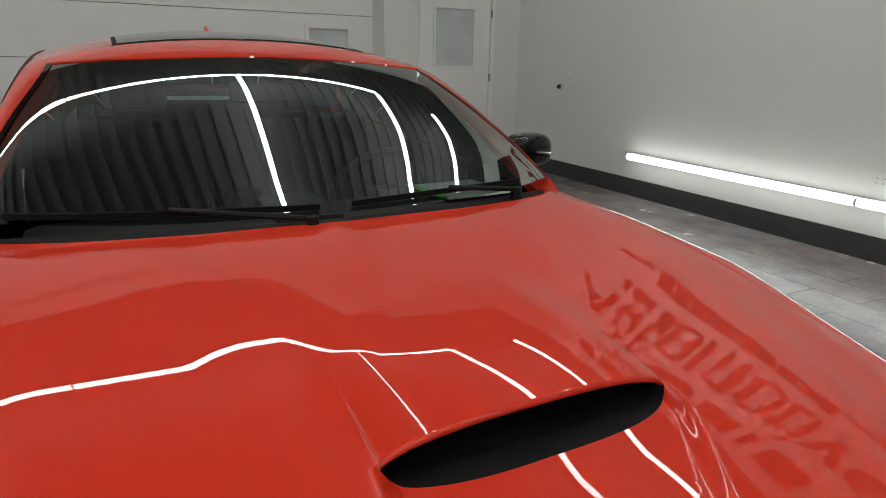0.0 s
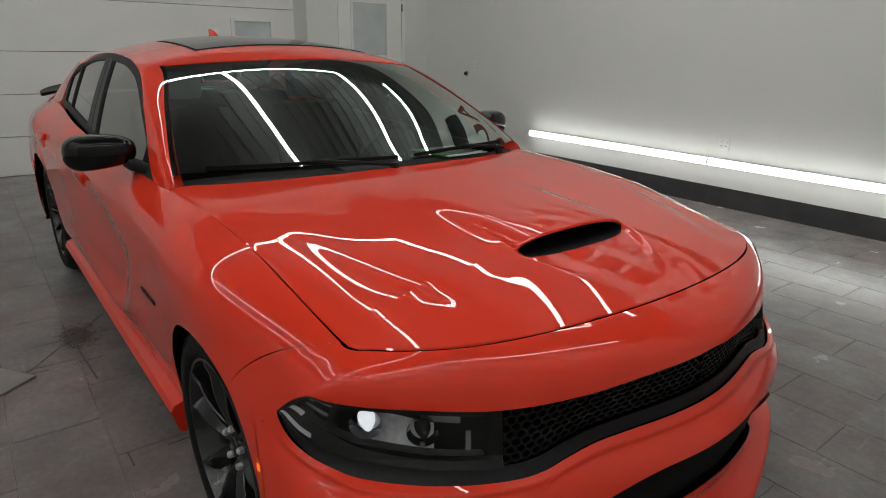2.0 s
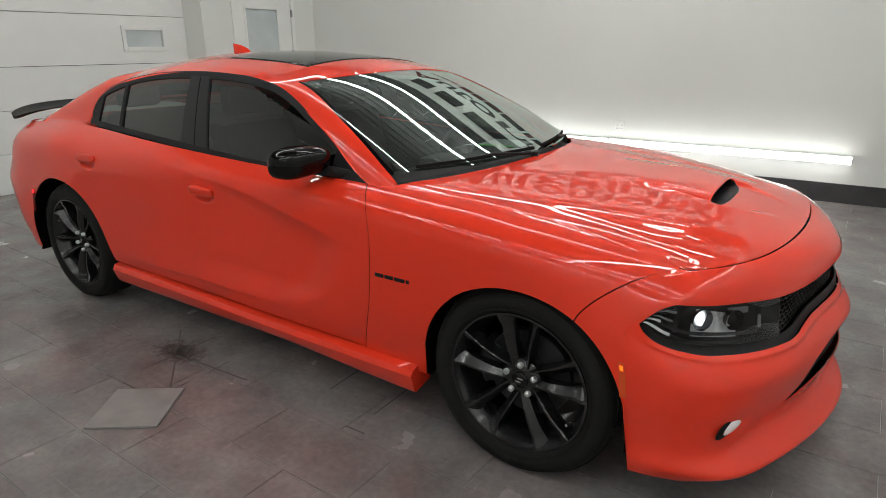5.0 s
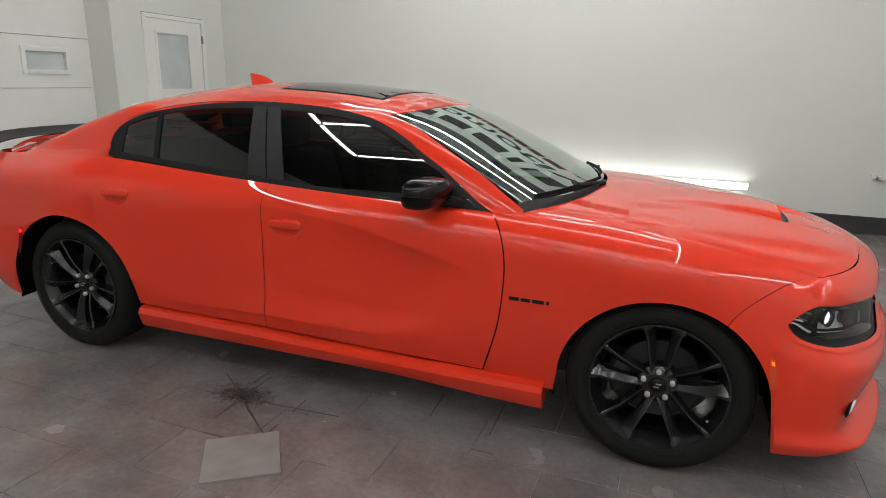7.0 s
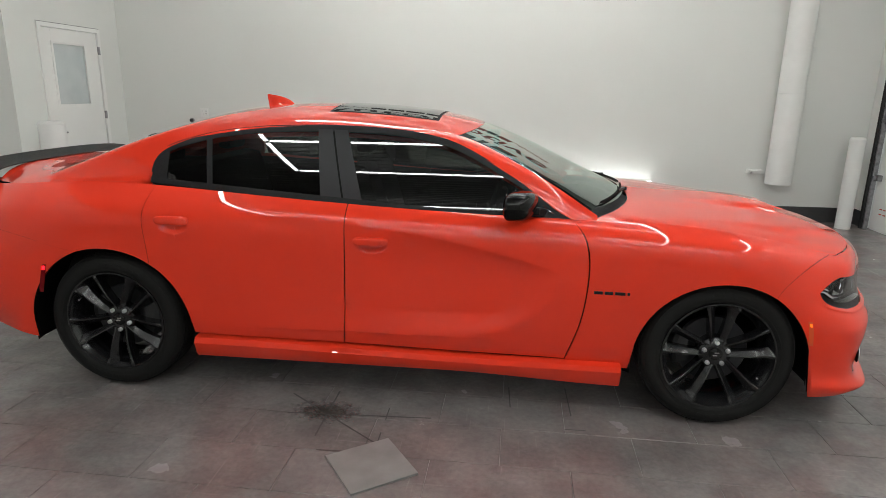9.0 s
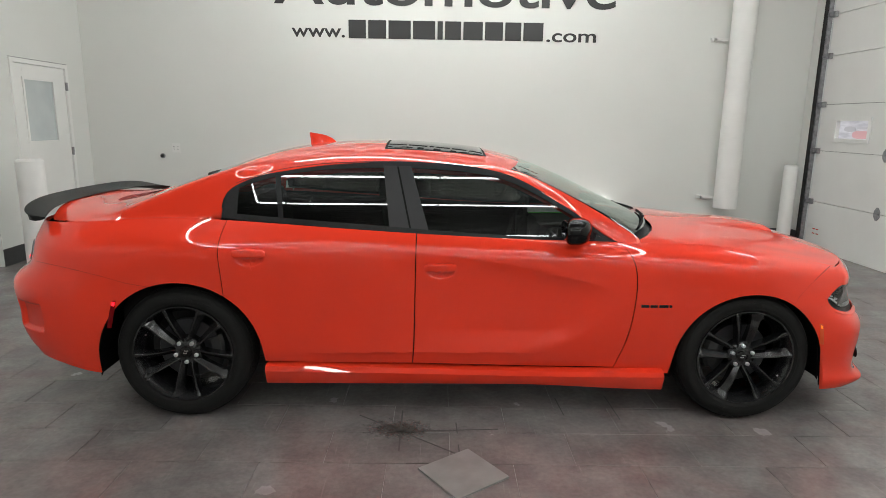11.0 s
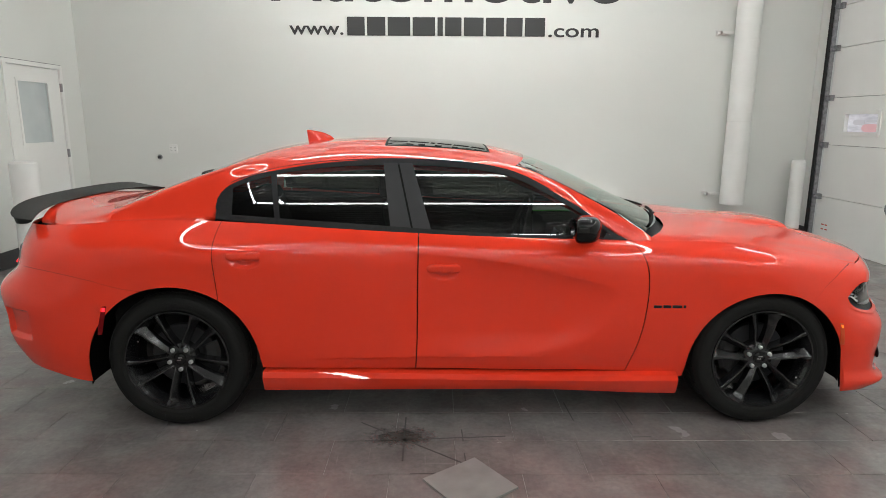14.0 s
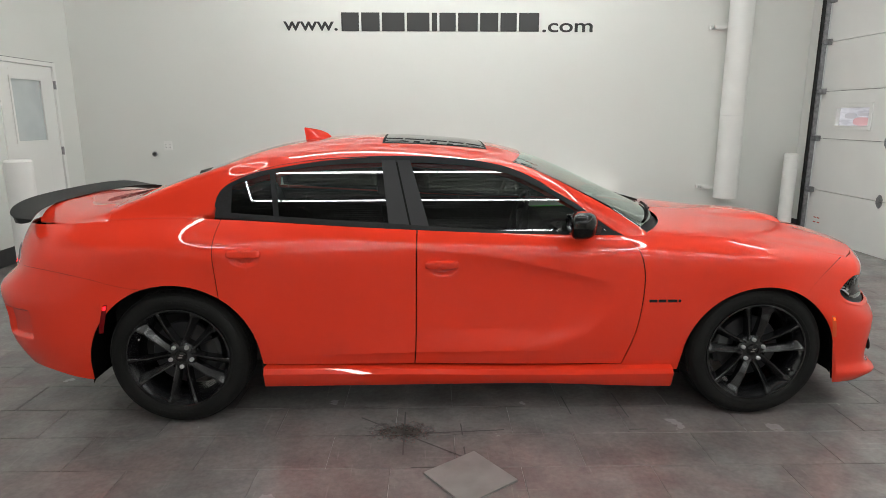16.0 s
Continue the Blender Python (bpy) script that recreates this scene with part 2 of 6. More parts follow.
seal_black = node_mat("seal_black", (0.02, 0.02, 0.02), 0.7)
pipe_white = node_mat("pipe_white", (0.78, 0.78, 0.76), 0.4)
add_noise(pipe_white, 3.0, (0.75, 0.75, 0.73), (0.80, 0.80, 0.78), bump=0.1, bump_scale=30)
frosted = node_mat("frosted_glass", (0.55, 0.60, 0.60), 0.25)
add_noise(frosted, 2.5, (0.50, 0.55, 0.56), (0.60, 0.64, 0.64))
plate_white = node_mat("plate_white", (0.75, 0.75, 0.73), 0.35)
day_glass = glow_mat("daylight", (0.56, 0.56, 0.60), 0.30)
add_noise(day_glass, 9.0, (0.30, 0.30, 0.34), (0.62, 0.62, 0.66), detail=2.0, stretch=(1, 0.5, 2.2))
# far cars get a faint glow in place of daylight falling on them
far_red = glow_mat("far_red", (0.54, 0.32, 0.34), 0.26)
far_grey = glow_mat("far_grey", (0.40, 0.40, 0.43), 0.28)
red_print = node_mat("red_print", (0.5, 0.05, 0.04), 0.5)


# ---- helpers for meshes ----
def mesh_object(name, verts, faces, mat, parent=None, label="", smooth=True, normals=None):
    me = bpy.data.meshes.new(name)
    me.from_pydata([tuple(float(c) for c in v) for v in verts], [], [tuple(int(i) for i in f) for f in faces])
    me.materials.append(mat)
    if smooth:
        me.polygons.foreach_set("use_smooth", [True] * len(me.polygons))
    if normals is not None:
        me.normals_split_custom_set_from_vertices([tuple(float(c) for c in n) for n in normals])
    ob = new(name, me)
    if parent:
        ob.parent = parent
    if label:
        ob["label"] = label
    return ob


def part(name, bm, mat, parent=None, label="", smooth=False):
    me = bpy.data.meshes.new(name)
    bm.to_mesh(me)
    bm.free()
    me.materials.append(mat)
    if smooth:
        me.polygons.foreach_set("use_smooth", [True] * len(me.polygons))
        me.set_sharp_from_angle(angle=radians(38))
    ob = new(name, me)
    if parent:
        ob.parent = parent
    if label:
        ob["label"] = label
    return ob


def empty(name, m=None):
    ob = new(name)
    if m is not None:
        ob.matrix_basis = m
    return ob


def box(bm, lo, hi, bevel=0.0, m=None):
    lo, hi = Vector(lo), Vector(hi)
    got = bmesh.ops.create_cube(bm, size=1.0, matrix=Matrix.Translation((lo + hi) / 2) @ Matrix.Diagonal((*(hi - lo), 1)))
    vs = got["verts"]
    if bevel:
        es = list({e for v in vs for e in v.link_edges})
        r = bmesh.ops.bevel(bm, geom=es, offset=bevel, segments=2, affect="EDGES", profile=0.6)
        vs = [v for v in r["verts"]] + [v for v in vs if v.is_valid]
    if m is not None:
        bmesh.ops.transform(bm, matrix=m, verts=[v for v in set(vs) if v.is_valid])
    return bm


def cyl(bm, a, b, r0, r1=None, seg=20, caps=True):
    a, b = Vector(a), Vector(b)
    d = b - a
    m = Matrix.Translation((a + b) / 2) @ d.to_track_quat("Z", "Y").to_matrix().to_4x4()
    bmesh.ops.create_cone(bm, cap_ends=caps, segments=seg, radius1=r0, radius2=r0 if r1 is None else r1, depth=d.length, matrix=m)
    return bm


def lathe(profile, seg, axis="y"):
    """A turned body: profile of (radius, along) round the y axis."""
    verts, faces, n = [], [], len(profile)
    for i in range(seg):
        a = 2 * math.pi * i / seg
        for r, w in profile:
            verts.append((r * math.cos(a), w, r * math.sin(a)))
    for i in range(seg):
        for j in range(n - 1):
            p, q = i * n + j, ((i + 1) % seg) * n + j
            faces.append((p, p + 1, q + 1, q))
    return verts, faces


def natural(knots, at):
    """Values at the given places of the natural cubic splines that are 1 at one knot and 0 at the others."""
    k = np.asarray(knots, float)
    n = len(k)
    h = np.diff(k)
    A, R = np.zeros((n, n)), np.zeros((n, n))
    A[0, 0] = A[-1, -1] = 1
    for i in range(1, n - 1):
        A[i, i - 1], A[i, i], A[i, i + 1] = h[i - 1], 2 * (h[i - 1] + h[i]), h[i]
        R[i, i - 1], R[i, i], R[i, i + 1] = 6 / h[i - 1], -6 / h[i - 1] - 6 / h[i], 6 / h[i]
    M = np.linalg.solve(A, R)
    x = np.clip(np.asarray(at, float), k[0], k[-1])
    i = np.clip(np.searchsorted(k, x) - 1, 0, n - 2)
    a, b, hh = k[i + 1] - x, x - k[i], h[i]
    out = np.zeros((len(x), n))
    rows = np.arange(len(x))
    out[rows, i] += a / hh
    out[rows, i + 1] += b / hh
    out += ((a ** 3 / hh - a * hh) / 6)[:, None] * M[i] + ((b ** 3 / hh - b * hh) / 6)[:, None] * M[i + 1]
    return out


def pchip(xs, ys):
    """A smooth curve through points that never overshoots them."""
    x, y = np.asarray(xs, float), np.asarray(ys, float)
    if x[0] > x[-1]:
        x, y = x[::-1], y[::-1]
    h, d = np.diff(x), np.diff(y) / np.diff(x)
    m = np.zeros(len(x))
    for i in range(1, len(x) - 1):
        if d[i - 1] * d[i] > 0:
            w1, w2 = 2 * h[i] + h[i - 1], h[i] + 2 * h[i - 1]
            m[i] = (w1 + w2) / (w1 / d[i - 1] + w2 / d[i])
    m[0], m[-1] = d[0], d[-1]

    def f(v):
        v = np.clip(np.asarray(v, float), x[0], x[-1])
        i = np.clip(np.searchsorted(x, v) - 1, 0, len(x) - 2)
        t = (v - x[i]) / h[i]
        return ((1 + 2 * t) * (1 - t) ** 2 * y[i] + t * (1 - t) ** 2 * h[i] * m[i]
                + t * t * (3 - 2 * t) * y[i + 1] + t * t * (t - 1) * h[i] * m[i + 1])
    return f


def spline(xs, ys):
    """A curve with steady curvature through points."""
    x, y = np.asarray(xs, float), np.asarray(ys, float)
    if x[0] > x[-1]:
        x, y = x[::-1], y[::-1]
    return lambda v: (natural(x, np.ravel(v)) @ y).reshape(np.shape(v))


def smooth01(t):
    t = np.clip(t, 0, 1)
    return t * t * (3 - 2 * t)


def grid_mesh(name, P, N, mat, parent, label="", flange=0.012, flip=False, mirror=True, keep=None):
    """A panel from a grid of points and normals, its edges folded inwards by the flange; and its mirror twin across the car."""
    nu, nv = P.shape[:2]
    made = []
    for side in ((1, -1) if mirror else (1,)):
        S = np.array((1, side, 1.0))
        V, Nn = list(P.reshape(-1, 3) * S), list(N.reshape(-1, 3) * S)
        F = []
        turn = flip ^ (side < 0)
        for i in range(nu - 1):
            for j in range(nv - 1):
                if keep is not None and not keep[i, j]:
                    continue
                q = (i * nv + j, (i + 1) * nv + j, (i + 1) * nv + j + 1, i * nv + j + 1)
                F.append(q[::-1] if turn else q)
        if flange:
            loop = [i * nv for i in range(nu)] + [(nu - 1) * nv + j for j in range(1, nv)] \
                + [i * nv + nv - 1 for i in range(nu - 2, -1, -1)] + [j for j in range(nv - 2, 0, -1)]
            base = len(V)
            for k in loop:
                V.append(V[k])
                V.append(V[k] - Nn[k] * flange)
                Nn.append(Nn[k])
                Nn.append(Nn[k])
            m = len(loop)
            for k in range(m):
                a, b = base + 2 * k, base + 2 * ((k + 1) % m)
                q = (a, a + 1, b + 1, b)
                F.append(q[::-1] if turn else q)
        made.append(mesh_object(name, V, F, mat, parent, label, True, Nn))
    return made

# ---- the room ----
X0, X1, Y0, Y1 = -4.82, 4.93, -8.8, 4.50     # inner faces
GX0 = -5.25                                   # plane of the garage door behind the car


def structure(name, bm, mat, label, category):
    return tagged(part(name, bm, mat), label, category, kind="structure")


bm = bmesh.new()
box(bm, (X0 - 0.75, Y0 - 0.3, -0.25), (X1 + 0.45, Y1 + 0.3, -0.0036))
floor = structure("floor", bm, grout, "dark grout bed of the tiled showroom floor", "floor")
bm = bmesh.new()
box(bm, (X0 - 0.75, Y1, -0.2), (X1 + 0.45, Y1 + 0.2, CEIL_Z + 0.2))
structure("wall_north", bm, wall_paint, "smooth white painted showroom wall with black lettering", "wall")
bm = bmesh.new()
box(bm, (X0 - 0.75, Y0 - 0.2, -0.2), (X1 + 0.45, Y0, CEIL_Z + 0.2))
structure("wall_south", bm, wall_paint, "plain white painted wall behind the camera", "wall")
BAY, DOOR_Y = 2.54, 3.00
# rear wall: a narrow bay with the service door, then the recessed garage door
bm = bmesh.new()
box(bm, (X0 - 0.2, BAY, -0.2), (X0, DOOR_Y, CEIL_Z + 0.2))
box(bm, (X0 - 0.2, DOOR_Y + 1.10, -0.2), (X0, Y1, CEIL_Z + 0.2))
box(bm, (X0 - 0.2, DOOR_Y, 2.25), (X0, DOOR_Y + 1.10, CEIL_Z + 0.2))
box(bm, (GX0 - 0.1, BAY, -0.2), (X0 - 0.2, BAY + 0.2, CEIL_Z + 0.2))
box(bm, (X0 - 0.6, Y0, 3.5), (X0 - 0.4, BAY, CEIL_Z + 0.2))
box(bm, (X0 - 0.6, Y0, -0.2), (X0 - 0.4, -1.6, 3.5))
structure("wall_west", bm, wall_paint, "white wall bay with a service door and a recess", "wall")
# front wall: a strip by the corner, then the open bay with the garage door
bm = bmesh.new()
box(bm, (X1, 4.22, -0.2), (X1 + 0.3, Y1, CEIL_Z + 0.2))
box(bm, (X1, Y0, 3.5), (X1 + 0.3, 4.22, CEIL_Z + 0.2))
box(bm, (X1, Y0, -0.2), (X1 + 0.3, 0.0, 3.5))
structure("wall_east", bm, wall_paint, "white wall round the roll-up door", "wall")
# ribbed metal deck overhead
bm = bmesh.new()
box(bm, (X0 - 0.75, Y0 - 0.2, CEIL_Z + 0.06), (X1 + 0.45, Y1 + 0.2, CEIL_Z + 0.2))
y = Y0
while y < Y1:
    box(bm, (X0 - 0.6, y, CEIL_Z + 0.03), (X1 + 0.3, y + 0.09, CEIL_Z + 0.06))
    y += 0.2
structure("ceiling", bm, ceil_mat, "grey ribbed metal deck ceiling", "ceiling")

bm = bmesh.new()
box(bm, (X0, Y1 - 0.014, -0.01), (X1, Y1 - 0.001, 0.19), 0.003)
structure("baseboard", bm, base_dark, "dark grey rubber baseboard along the white wall", "baseboard")
bm = bmesh.new()
box(bm, (X0 + 0.001, DOOR_Y + 1.125, -0.01), (X0 + 0.013, Y1 - 0.014, 0.19), 0.003)
box(bm, (X0 + 0.001, BAY, -0.01), (X0 + 0.013, DOOR_Y - 0.03, 0.19), 0.003)
structure("baseboard", bm, base_dark, "dark grey rubber baseboard beside the service door", "baseboard")
bm = bmesh.new()
box(bm, (X1 - 0.013, 4.235, -0.01), (X1 - 0.001, Y1 - 0.014, 0.19), 0.003)
structure("baseboard", bm, base_dark, "dark grey rubber baseboard in the corner", "baseboard")


def service_door():
    """A white door with a frosted upper pane, closed, in its frame."""
    d = tagged(empty("door_1", pose(X0, DOOR_Y, 0)), "closed white service door with a frosted glass pane", "door", kind="structure")
    w, hgt = 1.10, 2.245
    bm = bmesh.new()
    box(bm, (-0.10, 0.0, 0), (0.018, 0.055, hgt), 0.003)
    box(bm, (-0.10, w - 0.055, 0), (0.018, w, hgt), 0.003)
    box(bm, (-0.10, 0.055, hgt - 0.05), (0.018, w - 0.055, hgt), 0.003)
    part("door_frame", bm, door_paint, d)
    p0, p1, z0, z1 = 0.225, 0.795, 1.315, 2.03
    bm = bmesh.new()
    a, b = 0.062, w - 0.062
    box(bm, (-0.05, a, 0.01), (-0.004, p0, hgt - 0.056), 0.002)
    box(bm, (-0.05, p1, 0.01), (-0.004, b, hgt - 0.056), 0.002)
    box(bm, (-0.05, p0, 0.01), (-0.004, p1, z0), 0.0)
    box(bm, (-0.05, p0, z1), (-0.004, p1, hgt - 0.056), 0.0)
    leaf = part("door_leaf", bm, door_paint, d)
    bm = bmesh.new()
    for lo, hi in (((p0 - 0.02, z0 - 0.02), (p0 + 0.012, z1 + 0.02)), ((p1 - 0.012, z0 - 0.02), (p1 + 0.02, z1 + 0.02)),
                   ((p0 + 0.012, z0 - 0.02), (p1 - 0.012, z0 + 0.012)), ((p0 + 0.012, z1 - 0.012), (p1 - 0.012, z1 + 0.02))):
        box(bm, (-0.004, lo[0], lo[1]), (0.006, hi[0], hi[1]), 0.002)
    part("glazing_bead", bm, door_paint, leaf)
    bm = bmesh.new()
    box(bm, (-0.034, p0, z0), (-0.022, p1, z1))
    part("pane", bm, frosted, leaf, "frosted pale grey glass pane")
    for z in (0.30, 1.18, 1.98):
        bm = bmesh.new()
        box(bm, (0.0, w - 0.062, z - 0.05), (0.03, w - 0.046, z + 0.05), 0.003)
        part("hinge", bm, galv, leaf, "dull steel hinge")
    bm = bmesh.new()
    cyl(bm, (-0.004, 0.13, 1.0), (0.05, 0.13, 1.0), 0.028, seg=20)
    cyl(bm, (0.045, 0.13, 1.0), (0.045, 0.24, 1.0), 0.010, seg=12)
    part("door_handle", bm, galv, leaf, "brushed steel lever handle")
    # black strip painted in as the shade of the gap above the frame
    bm = bmesh.new()
    box(bm, (-0.10, 0.0, hgt + 0.001), (0.004, w, hgt + 0.006))
    part("gap_shade_strip", bm, seal_black, d)


service_door()


def garage_door(name, x, y0, y1, facing, panels, window, label, latch):
    """A sectional roll-up door of insulated panels, with one window, hinges along the edge and a guide track."""
    d = tagged(empty(name, pose(x, 0, 0)), label, "garage door", kind="structure")
    zz = panels
    wz0, wz1 = window[0][2:]
    s = facing
    for i in range(len(zz) - 1):
        z0, z1 = zz[i] + 0.003, zz[i + 1] - 0.003
        bm = bmesh.new()
        if z0 < wz0 < z1:
            ya = y0
            for wy0, wy1, _, _ in window:
                box(bm, (-0.05 * s, ya, z0), (0, wy0, z1))
                box(bm, (-0.05 * s, wy0, z0), (0, wy1, wz0))
                box(bm, (-0.05 * s, wy0, wz1), (0, wy1, z1))
                ya = wy1
            box(bm, (-0.05 * s, ya, z0), (0, y1, z1))
        else:
            box(bm, (-0.05 * s, y0, z0), (0, y1, z1), 0.004)
        bmesh.ops.recalc_face_normals(bm, faces=bm.faces)
        part("panel", bm, garage_paint, d)
    bm = bmesh.new()
    box(bm, (-0.05 * s, y0, zz[0]), (-0.03 * s, y1, zz[-1]))
    bmesh.ops.recalc_face_normals(bm, faces=bm.faces)
    back = part("joint_seal", bm, seal_black, d)
    back.location = (-0.022 * s, 0, 0)
    made = []
    for wy0, wy1, _, _ in window:
        w = empty("window")
        w.parent = d
        bm = bmesh.new()
        t = 0.05
        for lo, hi in (((wy0 - t, wz0 - t), (wy0, wz1 + t)), ((wy1, wz0 - t), (wy1 + t, wz1 + t)),
                       ((wy0, wz0 - t), (wy1, wz0)), ((wy0, wz1), (wy1, wz1 + t))):
            box(bm, (0.0 if s > 0 else -0.018, lo[0], lo[1]), (0.018 if s > 0 else 0.0, hi[0], hi[1]), 0.004)
        part("window_frame", bm, garage_paint, w)
        made.append(w)
    return d, made


gd, gw = garage_door("garage_door_1", GX0 + 0.05, -1.6, BAY, 1, [0.0, 0.43, 0.88, 1.33, 1.89, 2.4, 2.9, 3.5],
                     [(1.715, 2.20, 1.53, 1.725)], "closed white sectional roll-up door with a small window", False)
bm = bmesh.new()
box(bm, (-0.03, 1.69, 1.50), (-0.026, 2.22, 1.75))
part("pane", bm, frosted, gw[0], "dim grey pane")

gd, gw = garage_door("garage_door_2", X1 + 0.02, 0.0, 4.14, -1, [0.0, 0.635, 1.305, 1.90, 2.51, 3.02, 3.5],
                     [(0.25, 0.83, 1.475, 1.69), (3.20, 3.78, 1.475, 1.69)], "closed white sectional roll-up door with daylit windows", True)
for ya, w in ((0.22, gw[0]), (3.17, gw[1])):
    bm = bmesh.new()
    box(bm, (0.034, ya, 1.44), (0.038, ya + 0.64, 1.72))
    part("pane", bm, day_glass, w, "bright pane with daylight behind")
for y0, y1, z0, z1, mat, text in ((3.22, 3.52, 1.478, 1.575, far_red, "blurred red shape of a car outside"),
                                  (3.47, 3.68, 1.56, 1.625, far_grey, "blurred grey shape of a car outside"),
                                  (3.25, 3.45, 1.59, 1.625, far_grey, "blurred grey shape of a car outside")):
    bm = bmesh.new()
    ring = []
    for i in range(32):
        a = 2 * math.pi * i / 32
        cy, sz = math.cos(a), math.sin(a)
        ring.append(((y0 + y1) / 2 + (y1 - y0) / 2 * math.copysign(abs(cy) ** 0.7, cy),
                     (z0 + z1) / 2 + (z1 - z0) / 2 * math.copysign(abs(sz) ** 0.8, sz)))
    lo = [bm.verts.new((0.032, y, z)) for y, z in ring]
    hi = [bm.verts.new((0.028, y, z)) for y, z in ring]
    bm.faces.new(lo)
    bm.faces.new(hi)
    for i in range(32):
        bm.faces.new((lo[i], lo[(i + 1) % 32], hi[(i + 1) % 32], hi[i]))
    bmesh.ops.recalc_face_normals(bm, faces=bm.faces)
    part("far_car_shape", bm, mat, gw[1], text)
bm = bmesh.new()
box(bm, (-0.075, 4.135, 0.0), (-0.02, 4.215, 3.5), 0.004)
track = part("guide_track", bm, galv, gd, "galvanised steel guide track")
bm = bmesh.new()
box(bm, (-0.10, 4.150, 0.0), (-0.076, 4.165, 3.5), 0.002)
box(bm, (-0.10, 4.185, 0.0), (-0.076, 4.198, 3.5), 0.002)
part("track_lip", bm, seal_black, track)
for z in (0.635, 1.305, 1.90, 2.51, 3.02):
    bm = bmesh.new()
    box(bm, (-0.05, 4.05, z - 0.035), (-0.003, 4.135, z + 0.035), 0.004)
    cyl(bm, (-0.06, 4.10, z), (-0.06, 4.17, z), 0.022, seg=12)
    part("roller_hinge", bm, galv, gd)
    bm = bmesh.new()
    outline = ((0.012, 0.078), (0.050, 0.030), (0.050, 0.010), (0.034, 0.0), (0.050, -0.010), (0.050, -0.030), (0.012, -0.078))
    outline += tuple((-y, h) for y, h in outline[::-1])
    sheet = [[bm.verts.new((x, 2.85 + y, z + h)) for y, h in outline] for x in (-0.003, -0.008)]
    bm.faces.new(sheet[1])
    for i in range(len(outline)):
        j = (i + 1) % len(outline)
        bm.faces.new((sheet[0][i], sheet[0][j], sheet[1][j], sheet[1][i]))
    cyl(bm, (-0.012, 2.812, z), (-0.012, 2.888, z), 0.009, seg=10)
    bmesh.ops.recalc_face_normals(bm, faces=bm.faces)
    part("hinge", bm, galv, gd, "galvanised panel hinge")
bm = bmesh.new()
for i, (y, z) in enumerate(((3.94, 0.27), (3.87, 0.27), (3.94, 0.21), (3.86, 0.21))):
    box(bm, (-0.0045, y, z), (-0.003, y + 0.05, z + 0.014))
part("warning_label", bm, red_print, gd, "small red warning print")


def bollard(x, y, h, r=0.075):
    b = tagged(empty("bollard", pose(x, y, 0)), "round white painted bollard standing on the tiles", "bollard", group="white bollards")
    bm = bmesh.new()
    cyl(bm, (0, 0, 0), (0, 0, h - 0.02), r, seg=32)
    part("post", bm, pipe_white, b, smooth=True)
    bm = bmesh.new()
    cyl(bm, (0, 0, h - 0.02), (0, 0, h), r, r * 0.86, seg=32)
    part("cap", bm, pipe_white, b, smooth=True)


bollard(4.64, 4.14, 1.106, 0.086)
bollard(-4.40, 2.50, 1.17, 0.13)

duct = tagged(empty("vent_pipe", pose(3.872, 4.31, 0)), "thick white vertical pipe bracketed to the wall", "pipe")
for z0, z1 in ((0.50, 0.62), (0.62, 1.60), (1.60, 2.75), (2.75, 3.7), (3.7, CEIL_Z)):
    bm = bmesh.new()
    cyl(bm, (0, 0, z0), (0, 0, z1 - 0.003), 0.150, seg=40)
    part("pipe_length", bm, pipe_white, duct, smooth=True)
for z in (0.63, 2.735):
    bm = bmesh.new()
    box(bm, (-0.33, 0.17, z - 0.025), (-0.14, 0.199, z + 0.025), 0.004)
    box(bm, (-0.30, 0.09, z - 0.018), (-0.13, 0.11, z + 0.018), 0.003)
    box(bm, (-0.30, 0.09, z - 0.018), (-0.28, 0.18, z + 0.018), 0.003)
    part("bracket", bm, pipe_white, duct)
    bm = bmesh.new()
    cyl(bm, (0, 0, z - 0.02), (0, 0, z + 0.02), 0.153, seg=40)
    part("clamp", bm, pipe_white, duct, smooth=True)


def outlet(x, z):
    o = tagged(empty("wall_outlet", pose(x, Y1, z)), "white twin socket plate on the white wall", "outlet", group="wall outlets")
    bm = bmesh.new()
    box(bm, (-0.055, -0.008, -0.06), (0.055, 0, 0.06), 0.003)
    part("cover_plate", bm, plate_white, o)
    for sx in (-0.026, 0.026):
        bm = bmesh.new()
        box(bm, (sx - 0.017, -0.0105, -0.034), (sx + 0.017, -0.008, 0.034), 0.002)
        f = part("socket", bm, plate_white, o)
        for sz in (-0.018, 0.018):
            for dx in (-0.006, 0.006):
                bm = bmesh.new()
                box(bm, (sx + dx - 0.0015, -0.0114, sz - 0.006), (sx + dx + 0.0015, -0.0106, sz + 0.006))
                part("slot", bm, seal_black, f)


outlet(-3.67, 1.214)
outlet(0.032, 0.608)
knob = tagged(empty("wall_valve", pose(-3.856, Y1, 1.106)), "small dark round valve knob on the wall", "valve")
bm = bmesh.new()
cyl(bm, (0, 0, 0), (0, -0.012, 0), 0.034, seg=24)
part("rose", bm, galv, knob, smooth=True)
bm = bmesh.new()
cyl(bm, (0, -0.012, 0), (0, -0.04, 0), 0.022, 0.018, seg=20)
part("knob", bm, seal_black, knob, smooth=True)


# ---- lamps: glowing tubes of one length, low on the wall and in rows under the deck ----
TUBE_LEN = 2.42


